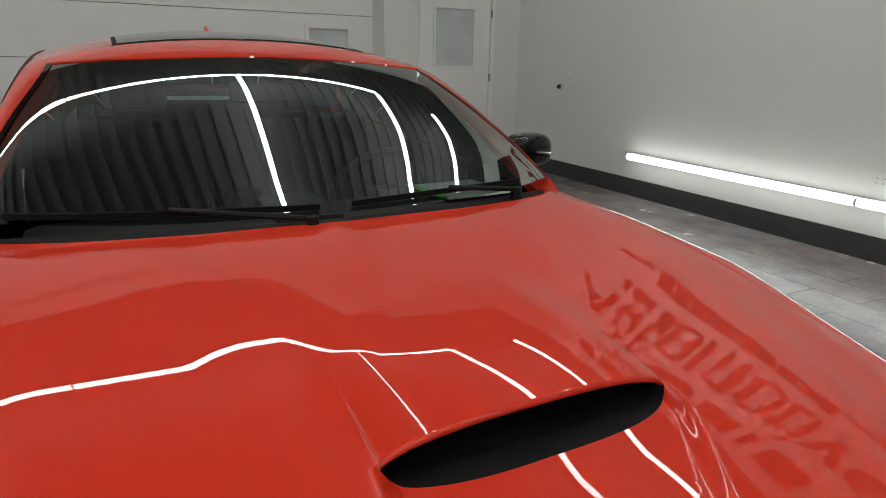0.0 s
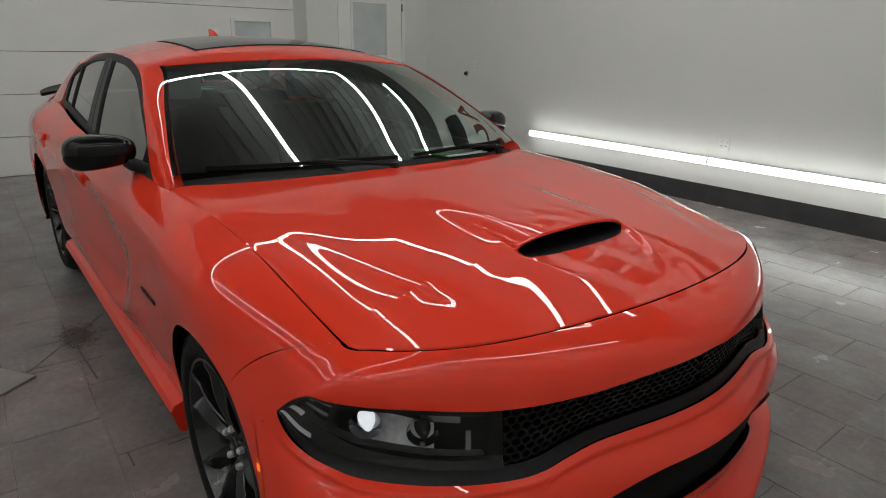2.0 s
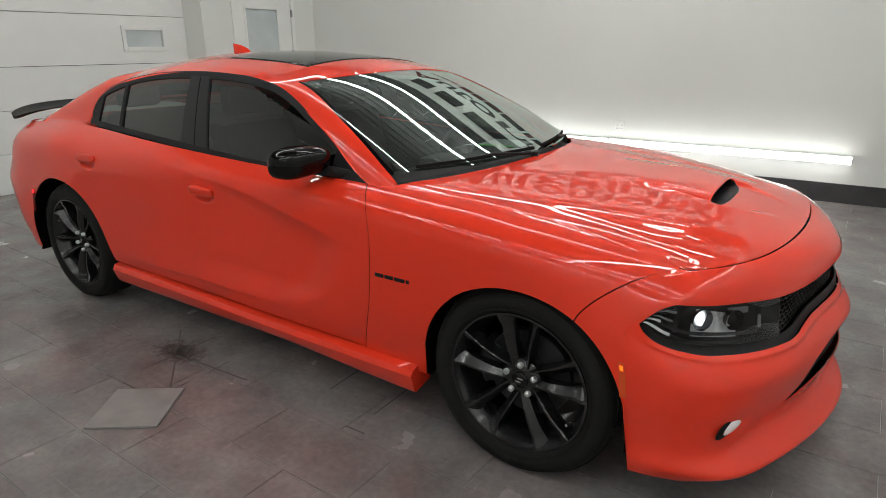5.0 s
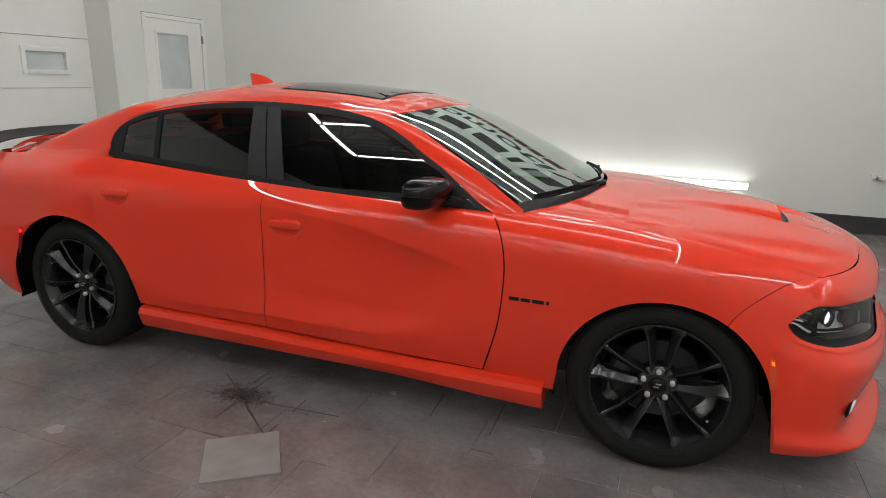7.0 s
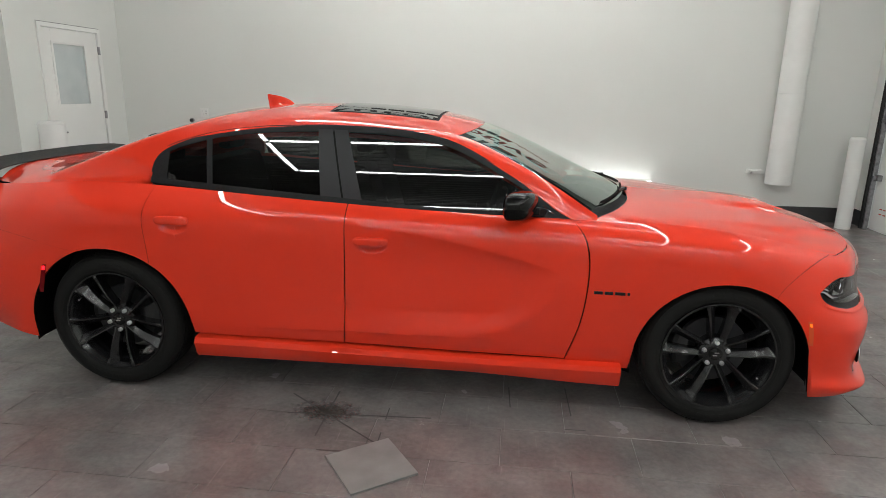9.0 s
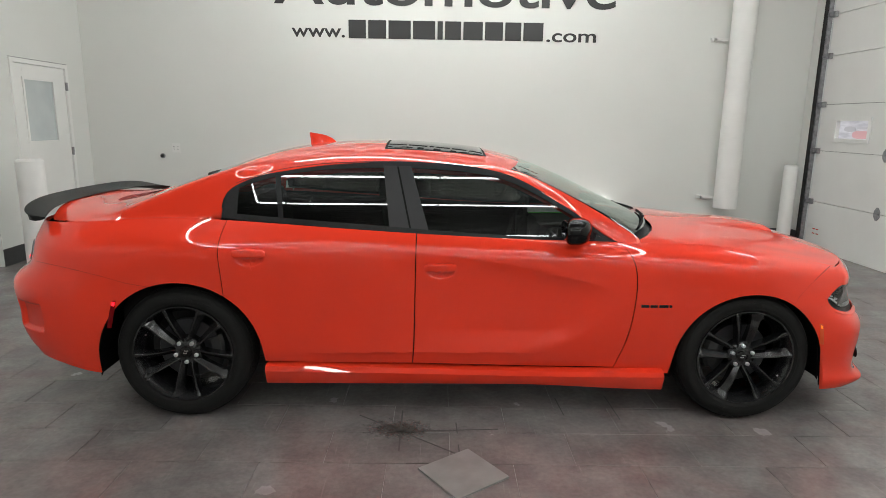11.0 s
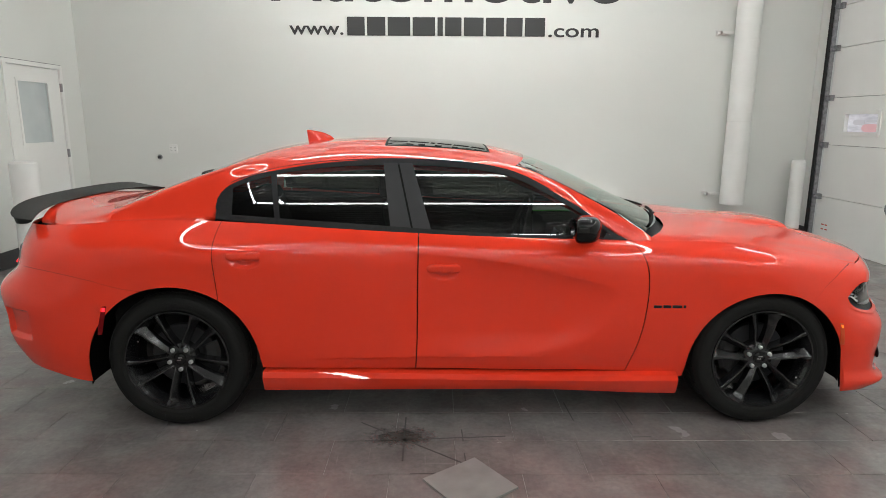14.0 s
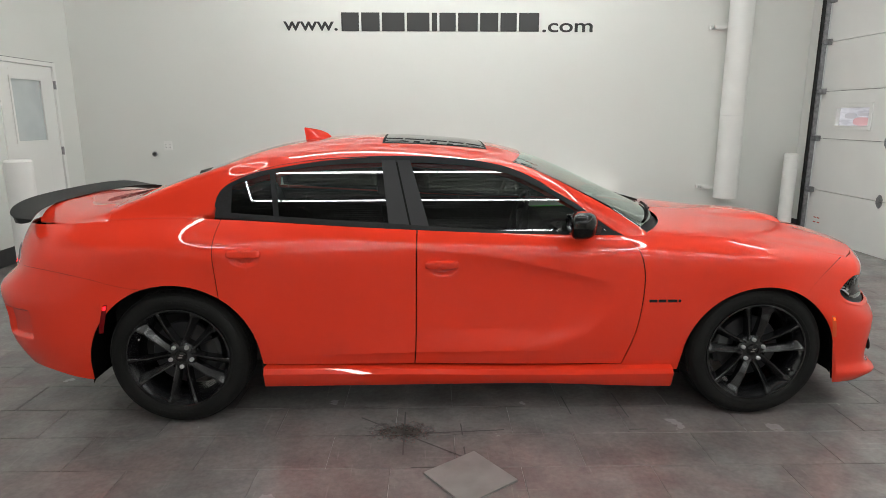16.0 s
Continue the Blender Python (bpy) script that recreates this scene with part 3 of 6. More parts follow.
def tube(a, b, r, label, group, glow):
    a, b = Vector(a), Vector(b)
    d = (b - a).normalized()
    t = tagged(empty("tube_lamp", Matrix.Translation(a)), label, "tube lamp", group=group)
    bm = bmesh.new()
    cyl(bm, d * 0.012, (b - a) - d * 0.012, r, seg=14)
    part("glowing_tube", bm, glow, t, smooth=True)
    for p, q in ((Vector((0, 0, 0)), d * 0.012), ((b - a) - d * 0.012, b - a)):
        bm = bmesh.new()
        cyl(bm, p, q, r * 0.96, seg=14)
        part("end_cap", bm, cap_mat, t, smooth=True)
    if a.z < 2:
        # backing added to keep the tube's light off the wall close behind
        bm = bmesh.new()
        box(bm, Vector((0.0, r * 0.55, -r * 0.95)), Vector(((b - a).x, Y1 - a.y - 0.001, r * 0.95)), 0.003)
        part("batten", bm, cap_mat, t, "white batten behind the tube")
        return t
    for f in (0.15, 0.85):
        p = (b - a) * f
        bm = bmesh.new()
        cyl(bm, p + Vector((0, 0, r * 0.9)), p + Vector((0, 0, CEIL_Z + 0.07 - a.z)), 0.006, seg=8)
        part("hanger", bm, cap_mat, t)
    return t


for i in range(2):
    xa = -2.48 + i * TUBE_LEN
    tube((xa, 4.42, 0.435), (xa + TUBE_LEN, 4.42, 0.435), 0.036, "long glowing white tube lamp low on the wall", "wall tube lamps", wall_tube)


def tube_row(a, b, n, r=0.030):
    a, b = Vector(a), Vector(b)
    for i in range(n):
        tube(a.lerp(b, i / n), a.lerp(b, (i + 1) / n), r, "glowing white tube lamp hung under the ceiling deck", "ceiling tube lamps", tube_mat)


TX0, TX1 = -2.45, 2.25
for yy in (3.35, 2.38, 0.45):
    tube_row((TX0 + 0.05, yy, TUBE_Z), (TX1 - 0.05, yy, TUBE_Z), 2)
# rows carried on past TX1 to brighten the car's side, front and floor
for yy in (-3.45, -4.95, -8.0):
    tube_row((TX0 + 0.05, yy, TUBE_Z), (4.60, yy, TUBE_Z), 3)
for xx in (TX0, TX1):
    tube_row((xx, 2.38, TUBE_Z), (xx, -3.45, TUBE_Z), 3)
    tube_row((xx, -3.50, TUBE_Z), (xx, -4.95, TUBE_Z), 1)

# row ahead of the nose, added to brighten the car's front and roll-up door
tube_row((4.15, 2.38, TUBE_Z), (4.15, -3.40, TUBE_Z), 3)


# ---- lettering on the wall ----
def lettering(name, text, x, z, size, label, width=None):
    cu = bpy.data.curves.new(name, "FONT")
    cu.body, cu.size, cu.extrude, cu.offset = text, size, 0.004, size * 0.012
    tmp = bpy.data.objects.new(name, cu)
    scene.collection.objects.link(tmp)
    bpy.context.view_layer.update()
    me = bpy.data.meshes.new_from_object(tmp.evaluated_get(bpy.context.evaluated_depsgraph_get()))
    bpy.data.objects.remove(tmp)
    me.materials.clear()
    me.materials.append(letter_black)
    xs = [v.co.x for v in me.vertices]
    k = width / (max(xs) - min(xs)) if width else 1
    for v in me.vertices:
        v.co.x = (v.co.x - min(xs)) * k
    ob = new(name, me)
    ob.matrix_basis = pose(x, Y1 - 0.005, z, 90, 0, 0)
    return tagged(ob, label, "lettering")


def letter_blocks(x, z, h, widths, gap, label):
    """A brand word as a row of plain dark blocks of its letters' size."""
    w = tagged(empty("sign_blocks", pose(x, Y1, z)), label, "sign")
    at = 0.0
    for wd in widths:
        bm = bmesh.new()
        box(bm, (at, -0.010, 0), (at + wd, -0.0005, h), 0.006)
        part("block", bm, letter_black, w)
        at += wd + gap


lettering("sign_lettering", "www.", -2.05, 2.69, 0.235, "black lettering on the white wall", 0.70)
letter_blocks(-1.300, 2.680, 0.232, [0.228, 0.238, 0.294, 0.294, 0.07, 0.213, 0.258, 0.238, 0.213, 0.264], 0.030, "row of black sign blocks on the white wall")
lettering("sign_lettering", ".com", 1.325, 2.677, 0.235, "black lettering on the white wall", 0.665)
lettering("sign_lettering", "Automotive", -2.268, 3.106, 0.66, "large black lettering on the white wall", 4.50)
letter_blocks(-1.89, 3.73, 0.50, [0.50, 0.52, 0.64, 0.64, 0.15, 0.50], 0.17, "row of large black sign blocks on the white wall")

# ---- the car ----
CAR_Y = -0.020
car = tagged(empty("car", pose(0, CAR_Y, 0)), "glossy bright red four-door sedan with black wheels and trim", "car")

# rails of the body side, from the sill up to the shoulder; stations run from the middle of the nose round to the middle of the tail
RAILS = [
    ((2.42, 2.37, 2.26, 2.1, 1.78, 1.526, 1.2, 0.8, 0.3, -0.3, -0.8, -1.25, -1.526, -1.9, -2.15, -2.36, -2.44),
     (0, 0.36, 0.67, 0.89, 0.945, 0.9, 0.885, 0.885, 0.895, 0.9, 0.9, 0.9, 0.9, 0.935, 0.90, 0.79, 0),
     (0.165, 0.165, 0.175, 0.19, 0.205, 0.24, 0.26, 0.275, 0.285, 0.3, 0.3, 0.305, 0.29, 0.270, 0.305, 0.345, 0.37)),
    ((2.5, 2.44, 2.32, 2.12, 1.775, 1.526, 1.2, 0.82, 0.3, -0.295, -0.8, -1.25, -1.526, -1.9, -2.175, -2.42, -2.50),
     (0, 0.37, 0.70, 0.915, 0.952, 0.915, 0.9, 0.905, 0.92, 0.92, 0.92, 0.925, 0.93, 0.945, 0.91, 0.78, 0),
     (0.215, 0.215, 0.225, 0.24, 0.27, 0.31, 0.33, 0.345, 0.36, 0.37, 0.375, 0.38, 0.37, 0.34, 0.37, 0.42, 0.46)),
    ((2.42, 2.37, 2.25, 2.09, 1.768, 1.526, 1.2, 0.85, 0.3, -0.29, -0.8, -1.26, -1.526, -1.9, -2.195, -2.445, -2.525),
     (0, 0.36, 0.68, 0.905, 0.942, 0.935, 0.92, 0.925, 0.935, 0.935, 0.935, 0.94, 0.95, 0.955, 0.92, 0.78, 0),
     (0.29, 0.29, 0.29, 0.3, 0.355, 0.41, 0.43, 0.445, 0.46, 0.47, 0.475, 0.48, 0.47, 0.44, 0.45, 0.5, 0.53)),
    ((2.46, 2.41, 2.295, 2.08, 1.76, 1.526, 1.2, 0.875, 0.3, -0.288, -0.8, -1.275, -1.526, -1.89, -2.21, -2.455, -2.54),
     (0, 0.35, 0.67, 0.915, 0.948, 0.945, 0.935, 0.935, 0.938, 0.94, 0.94, 0.945, 0.957, 0.957, 0.925, 0.775, 0),
     (0.42, 0.42, 0.42, 0.43, 0.48, 0.53, 0.55, 0.56, 0.57, 0.58, 0.585, 0.59, 0.59, 0.57, 0.565, 0.6, 0.61)),
    ((2.47, 2.41, 2.29, 2.04, 1.76, 1.526, 1.2, 0.888, 0.3, -0.286, -0.8, -1.285, -1.526, -1.87, -2.21, -2.465, -2.55),
     (0, 0.34, 0.655, 0.91, 0.948, 0.955, 0.945, 0.94, 0.935, 0.942, 0.945, 0.95, 0.962, 0.955, 0.93, 0.775, 0),
     (0.56, 0.56, 0.56, 0.57, 0.61, 0.67, 0.68, 0.69, 0.7, 0.71, 0.715, 0.72, 0.73, 0.7, 0.7, 0.735, 0.71)),
    ((2.42, 2.36, 2.245, 1.97, 1.79, 1.526, 1.2, 0.888, 0.3, -0.284, -0.8, -1.295, -1.526, -1.84, -2.19, -2.4, -2.485),
     (0, 0.34, 0.64, 0.905, 0.936, 0.957, 0.95, 0.938, 0.935, 0.943, 0.948, 0.953, 0.96, 0.95, 0.905, 0.73, 0),
     (0.64, 0.64, 0.64, 0.66, 0.705, 0.79, 0.805, 0.81, 0.825, 0.835, 0.84, 0.85, 0.86, 0.84, 0.84, 0.83, 0.85)),
    ((2.405, 2.35, 2.225, 2.037, 1.915, 1.526, 1.2, 0.86, 0.3, -0.282, -0.8, -1.3, -1.526, -1.82, -2.15, -2.36, -2.445),
     (0, 0.335, 0.635, 0.865, 0.880, 0.926, 0.925, 0.916, 0.917, 0.925, 0.93, 0.935, 0.94, 0.925, 0.88, 0.73, 0),
     (0.785, 0.785, 0.783, 0.788, 0.810, 0.896, 0.916, 0.925, 0.937, 0.95, 0.96, 0.97, 0.985, 0.97, 0.96, 0.94, 0.95)),
    ((2.285, 2.252, 2.153, 2.070, 2.03, 1.526, 1.2, 0.8, 0.3, -0.28, -0.8, -1.285, -1.526, -1.82, -2.11, -2.33, -2.415),
     (0, 0.37, 0.65, 0.75, 0.785, 0.795, 0.806, 0.828, 0.846, 0.852, 0.845, 0.814, 0.812, 0.800, 0.768, 0.66, 0),
     (0.874, 0.870, 0.861, 0.856, 0.855, 0.952, 0.979, 0.990, 1.004, 1.03, 1.06, 1.085, 1.09, 1.08, 1.06, 1.05, 1.05)),
]
CAGE = np.array(RAILS).transpose(2, 0, 1)          # station, rail, coordinate
# stations lie along the body by their distance; u is the station's number, so a whole number is a station
ref = CAGE[:, [3, 4, 5]].mean(axis=1)
ALONG = np.concatenate([[0], np.cumsum(np.linalg.norm(np.diff(ref, axis=0), axis=1) ** 0.8)])
NST = len(ALONG)
# mirrored stations beyond the middle keep the nose and the tail round
MIRROR = np.array((1, -1, 1.0))
CAGE_X = np.concatenate([CAGE[3:0:-1] * MIRROR, CAGE, CAGE[-2:-5:-1] * MIRROR])
ALONG_X = np.concatenate([-ALONG[3:0:-1], ALONG, 2 * ALONG[-1] - ALONG[-2:-5:-1]])


def along(u):
    return pchip(np.arange(NST), ALONG)(u)


SCALLOP_TOP = pchip([-1.2, -0.94, -0.58, -0.24, 0.145, 0.423, 0.704, 0.9], [1.03, 1.02, 0.985, 0.942, 0.894, 0.836, 0.767, 0.71])
SCALLOP_FRONT = pchip([0.40, 0.45, 0.50, 0.574, 0.68, 0.76, 0.85, 1.0], [0.40, 0.52, 0.60, 0.67, 0.73, 0.76, 0.78, 0.80])
HANDLES = ((-0.155, 0.862), (-1.145, 0.925))
CORNER = {(k, c): pchip(ALONG, CAGE[:, k, c]) for k in (5, 6, 7) for c in range(3)}


H_IN, H_TIP = 1.76, 3.26                       # headlamp: inner end and outer tip
lamp_top = pchip([0, 0.6, 1.2, 1.75, 2.4, 2.94, 3.17, H_TIP], [5.92, 5.86, 5.76, 5.74, 5.82, 5.88, 5.66, 5.29])
lamp_low = pchip([0, 0.6, 1.0, 1.30, 1.48, 1.66, 1.94, 2.54, 2.74, 3.09, H_TIP], [5.02, 4.98, 4.92, 4.76, 4.60, 4.52, 4.50, 4.54, 4.69, 5.10, 5.29])


def body(u, v):
    """Points of the right-hand body side (y negative) at arrays u, v of one shape."""
    u, v = np.broadcast_arrays(np.asarray(u, float), np.asarray(v, float))
    Cu = natural(ALONG_X, along(u.ravel()))
    Bv = natural(np.arange(9), v.ravel())
    R = np.einsum("ij,jkc->ikc", Cu, CAGE_X)
    # the upper rails turn the bonnet's corner tightly, so they follow curves that do not overshoot
    w = smooth01((u.ravel() - 1.4) / 1.0) * smooth01((6.6 - u.ravel()) / 1.0)
    a = along(u.ravel())
    for k, part_w in ((5, 0.5), (6, 1.0), (7, 1.0)):
        for c in range(3):
            R[:, k, c] += w * part_w * (CORNER[k, c](a) - R[:, k, c])
    # one rail more beyond the shoulder keeps its curve going up to the edge
    over = R[:, 7] + 0.9 * (R[:, 7] - R[:, 6]) + 0.6 * (R[:, 7] - 2 * R[:, 6] + R[:, 5])
    R = np.concatenate([R, over[:, None]], axis=1)
    p = np.einsum("ikc,ik->ic", R, Bv)
    p[:, 1] *= -1
    # scallop pressed into the doors, fading out before the seams of the wings
    x, z, yy = p[:, 0], p[:, 2], p[:, 1]
    line = SCALLOP_TOP(x)
    front = SCALLOP_FRONT(z)
    drop = 0.5 * (line - z + np.sqrt((line - z) ** 2 + 0.007 ** 2))
    inside = (1 - np.exp(-drop / (0.055 + 0.10 * smooth01((-0.1 - x) / 0.8)))) * smooth01((z - 0.38) / 0.15) * smooth01((front + 0.03 - x) / 0.22) * smooth01((x + 1.25) / 0.6)
    fade = 0.25 + 0.75 * smooth01((x + 0.8) / 1.1)
    door = np.abs(u.ravel() - 9) < 3
    p[:, 1] += 0.033 * inside * fade * door
    # pressed line low on the doors
    low = z - (0.395 - 0.02 * np.maximum(-0.3 - x, 0))
    p[:, 1] -= 0.006 * np.where(low > 0, np.exp(-low / 0.05), np.exp(low / 0.012)) * smooth01((x + 1.0) / 0.5) * smooth01((0.55 - x) / 0.5) * door
    # finger recesses behind the door handles
    for hx, hz in HANDLES:
        r = np.sqrt(((x - hx - 0.004) / 0.080) ** 2 + ((z - hz + 0.020) / 0.042) ** 2)
        p[:, 1] += 0.017 * smooth01((1 - r) * 1.9) * door
    # ledge above and hollow round the fog lamps
    ue = u.ravel()
    ledge = 0.008 * np.exp(-((z - 0.525) / 0.040) ** 2) - 0.006 * np.exp(-((z - 0.40) / 0.055) ** 2)
    ledge *= smooth01((ue - 1.2) / 0.6) * smooth01((3.3 - ue) / 0.6)
    p[:, 0] += 0.75 * ledge
    p[:, 1] -= 0.66 * ledge
    # rolled edge under the black trim of the nose
    d = v.ravel() - (lamp_low(np.clip(ue, 0, H_TIP)) - 0.16)
    roll = 0.007 * np.exp(-(d / 0.13) ** 2) * smooth01((3.2 - ue) / 0.4)
    p[:, 0] += 0.8 * roll
    p[:, 1] -= 0.6 * roll * smooth01(ue / 0.8)
    # recess in the corner of the rear bumper
    vent = smooth01((-2.25 - x) / 0.022) * smooth01((x + 2.445) / 0.025) * smooth01((z - 0.480) / 0.022) * smooth01((0.648 - z) / 0.022) * (u.ravel() > 13)
    p[:, 1] += 0.022 * vent
    p[:, 0] += 0.014 * vent
    return p.reshape(*u.shape, 3)


def body_n(u, v):
    e = 1e-3
    v0, v1 = np.clip(v - e, 0, 7), np.clip(v + e, 0, 7)
    u0, u1 = np.clip(u - e, 0, NST - 1), np.clip(u + e, 0, NST - 1)
    n = np.cross(body(u1, v) - body(u0, v), body(u, v1) - body(u, v0))
    n /= np.linalg.norm(n, axis=-1, keepdims=True) + 1e-12
    return -n


FRONT_ARCH, REAR_ARCH = (1.527, 0.334, 0.402), (-1.525, 0.345, 0.432)


def arch_v(u):
    """The lowest v that a panel keeps above the wheel openings."""
    vv = np.linspace(0, 6.5, 261)
    out = []
    for a in np.ravel(u):
        p = body(np.full_like(vv, a), vv)
        low = 0.0
        for xc, zc, R in (FRONT_ARCH, REAR_ARCH):
            d = np.abs(p[:, 0] - xc) < R
            ins = d & ((p[:, 2] < zc) | ((p[:, 0] - xc) ** 2 + (p[:, 2] - zc) ** 2 < R * R))
            if ins.any():
                k = int(np.max(np.nonzero(ins)[0]))
                x = p[k, 0]
                top = zc + math.sqrt(max(R * R - (x - xc) ** 2, 0))
                z0, z1 = p[k, 2], p[min(k + 1, 260), 2]
                f = (top - z0) / (z1 - z0 + 1e-9)
                low = max(low, vv[k] + min(max(f, 0), 1) * (vv[1] - vv[0]))
        out.append(low)
    return np.array(out)


def u_at(x, v, lo, hi):
    us = np.linspace(lo, hi, 400)
    xs = body(us, np.full_like(us, v))[:, 0]
    return float(np.interp(-x, -xs, us))


def side_patch(name, us, v0, v1, nv, mat, label="", lift=0.0, gap=0.0, mirror=True, flange=0.005, parent=None, power=1.0):
    """A panel of the body side between u values and two curves v0(u), v1(u), lifted off the surface."""
    us = np.asarray(us, float)
    a, b = np.asarray(v0(us), float), np.asarray(v1(us), float)
    f = np.linspace(0, 1, nv) ** power
    U = np.repeat(us[:, None], nv, 1)
    Vv = a[:, None] + (b - a)[:, None] * f[None]
    P, N = body(U, Vv), body_n(U, Vv)
    return grid_mesh(name, P + N * lift, N, mat, parent or car, label, flange, flip=True, mirror=mirror)


def const(c):
    return lambda u: np.full(np.shape(u), float(c))


SEAM = 0.0074   # half a seam in station units, about 2 mm
ends = []
for xc, zc, R in (FRONT_ARCH, REAR_ARCH):
    for s in (1, -1):
        for th in (0.0, 4, 9, 15, 22, 30, 40, 50, 60, 70, 80, 90):
            ends.append(u_at(xc + s * R * math.cos(radians(th)), 3.0, 3.2 if xc > 0 else 10.4, 7.0 if xc > 0 else 14.2))
ends = np.array(ends)


def u_list(a, b, n):
    k = np.concatenate([np.linspace(a, b, n), ends[(ends > a + 1e-3) & (ends < b - 1e-3)],
                        ends[(ends > a + 1e-3) & (ends < b - 1e-3)] + 1.5e-3])
    return np.unique(np.round(np.sort(k[(k >= a) & (k <= b)]), 5))


# openings of the nose, as curves over u
mouth_top = pchip([0, 0.5, 1.11, 1.32, 1.42, 1.50], [3.95, 3.92, 3.63, 3.38, 3.05, 2.44])
mouth_low = pchip([0, 0.5, 1.11, 1.32, 1.42, 1.50], [2.98, 2.94, 2.68, 2.46, 2.42, 2.44])
M_END = 1.50

# front bumper cover: bands round the openings
us = u_list(0, 4.12 - 0.009, 110)
us = np.unique(np.concatenate([us, [H_TIP, M_END]]))
fork = us[us <= M_END]
side_patch("front_bumper", fork, const(0), mouth_low, 16, paint, "red front bumper cover with a splitter lip")
side_patch("front_bumper", fork, mouth_top, lamp_low, 20, paint)
back = us[(us >= M_END) & (us <= H_TIP)]
side_patch("front_bumper", back, lambda u: arch_v(u), lamp_low, 40, paint)
tail = us[us >= H_TIP]
side_patch("front_bumper", tail, lambda u: arch_v(u), const(7 - 0.02), 60, paint)
side_patch("nose_panel", us[us <= H_TIP], lamp_top, const(7 - 0.018), 22, paint, "red nose panel above the grille")

side_patch("front_wing", u_list(4.12 + 0.009, 7 - SEAM, 120), lambda u: arch_v(u), const(7), 60, paint, "red front wing")
side_patch("front_door", u_list(7 + SEAM, 9 - SEAM * 0.7, 150), const(0.42), const(7), 110, paint, "red front door")
side_patch("rear_door", u_list(9 + SEAM * 0.7, 11 - SEAM, 140), lambda u: np.maximum(arch_v(u), 0.42), const(7), 110, paint, "red rear door")
tail_seam = pchip([11, 12.3, 12.63, 12.9, 13.2, 13.8, 14.3, 15.0, 16], [4.0, 4.20, 4.37, 4.57, 4.80, 5.08, 5.19, 5.24, 5.24])
qs = u_list(11 + SEAM, 13.0, 60)
side_patch("rear_quarter", qs, lambda u: np.maximum(arch_v(u), np.where(u < 12.3, 0.0, tail_seam(u) + 0.009)), const(7), 50, paint, "red rear quarter panel")
side_patch("rear_quarter", np.linspace(13.0, 16, 60), lambda u: tail_seam(u) + 0.009, const(7), 30, paint)
near = np.linspace(12.3, 13.3, 201)
B_START = float(near[np.nonzero(arch_v(near) > tail_seam(near) - 0.02)[0].max()]) + 0.004
side_patch("rear_bumper", u_list(B_START, 16, 150), lambda u: np.minimum(arch_v(u), tail_seam(u) - 0.012), lambda u: tail_seam(u) - 0.009, 70, paint, "red rear bumper")

# dark shell just under the panels closes the seams
V_IN = lambda u: np.maximum(arch_v(u), 0.1)
side_patch("inner_shell", u_list(3.28, 15.5, 120), lambda u: V_IN(u) + 0.04, const(6.98), 24, under_black, lift=-0.022, flange=0)

side_patch("inner_shell", np.linspace(0, 3.1, 40), const(1.4), const(6.4), 24, under_black, lift=-0.105, flange=0)

# lamps, grille and intake of the nose
hu = np.linspace(H_IN, H_TIP - 0.015, 40)
lamp_mid = lambda f: (lambda u: lamp_low(u) + (lamp_top(u) - lamp_low(u)) * f)
TRIM = 0.25
side_patch("lower_trim", np.linspace(0, H_TIP - 0.06, 70), lambda u: lamp_low(u) + 0.01, lamp_mid(TRIM), 8, black_satin, "satin black trim under the headlamps and grille", lift=-0.012)
side_patch("lamp_housing", hu, lamp_mid(TRIM), lamp_mid(0.985), 14, black_matt, lift=-0.085, flange=0)
side_patch("lamp_rim", hu, lamp_mid(0.93), lamp_mid(1.0), 4, black_gloss, lift=-0.006, flange=0.05)
side_patch("lamp_rim", hu, lamp_mid(TRIM), lamp_mid(TRIM + 0.05), 4, black_gloss, lift=-0.004, flange=0.05)
side_patch("lamp_rim", np.linspace(H_IN, H_IN + 0.06, 4), lamp_mid(TRIM), lamp_mid(1.0), 12, black_gloss, lift=-0.004, flange=0.05)
lens = side_patch("headlamp_lens", hu, lamp_mid(TRIM), lamp_mid(1.0), 14, clear_lens, "clear headlamp lens", lift=-0.002, flange=0)
for ob in lens:
    ob.visible_shadow = False
# strips and projectors inside the lamps
side_patch("lamp_strip", np.linspace(H_IN + 0.10, H_TIP - 0.16, 30), lamp_mid(0.40), lamp_mid(0.43), 4, rim_black, lift=-0.030, flange=0.02)
# silver strips paint in the bright lines refracted along the lens edge
side_patch("lamp_strip", np.linspace(2.55, H_TIP - 0.08, 24), lamp_mid(0.92), lamp_mid(0.945), 4, lens_silver, "pale strip along the upper lens edge", lift=-0.012, flange=0.01)
side_patch("lamp_strip", np.linspace(2.95, H_TIP - 0.07, 12), lamp_mid(0.46), lamp_mid(0.50), 4, lens_silver, "bright strip near the lens tip", lift=-0.020, flange=0.01)
side_patch("lamp_strip", np.linspace(2.80, H_TIP - 0.05, 24), lamp_mid(0.315), lamp_mid(0.375), 4, lens_silver, "", lift=-0.005, flange=0.004)
for lo, hi in ((0.66, 0.70), (0.50, 0.53)):
    side_patch("lamp_strip", np.linspace(2.74, H_TIP - 0.16, 16), lamp_mid(lo), lamp_mid(hi), 4, lens_grey, "", lift=-0.050, flange=0.004)
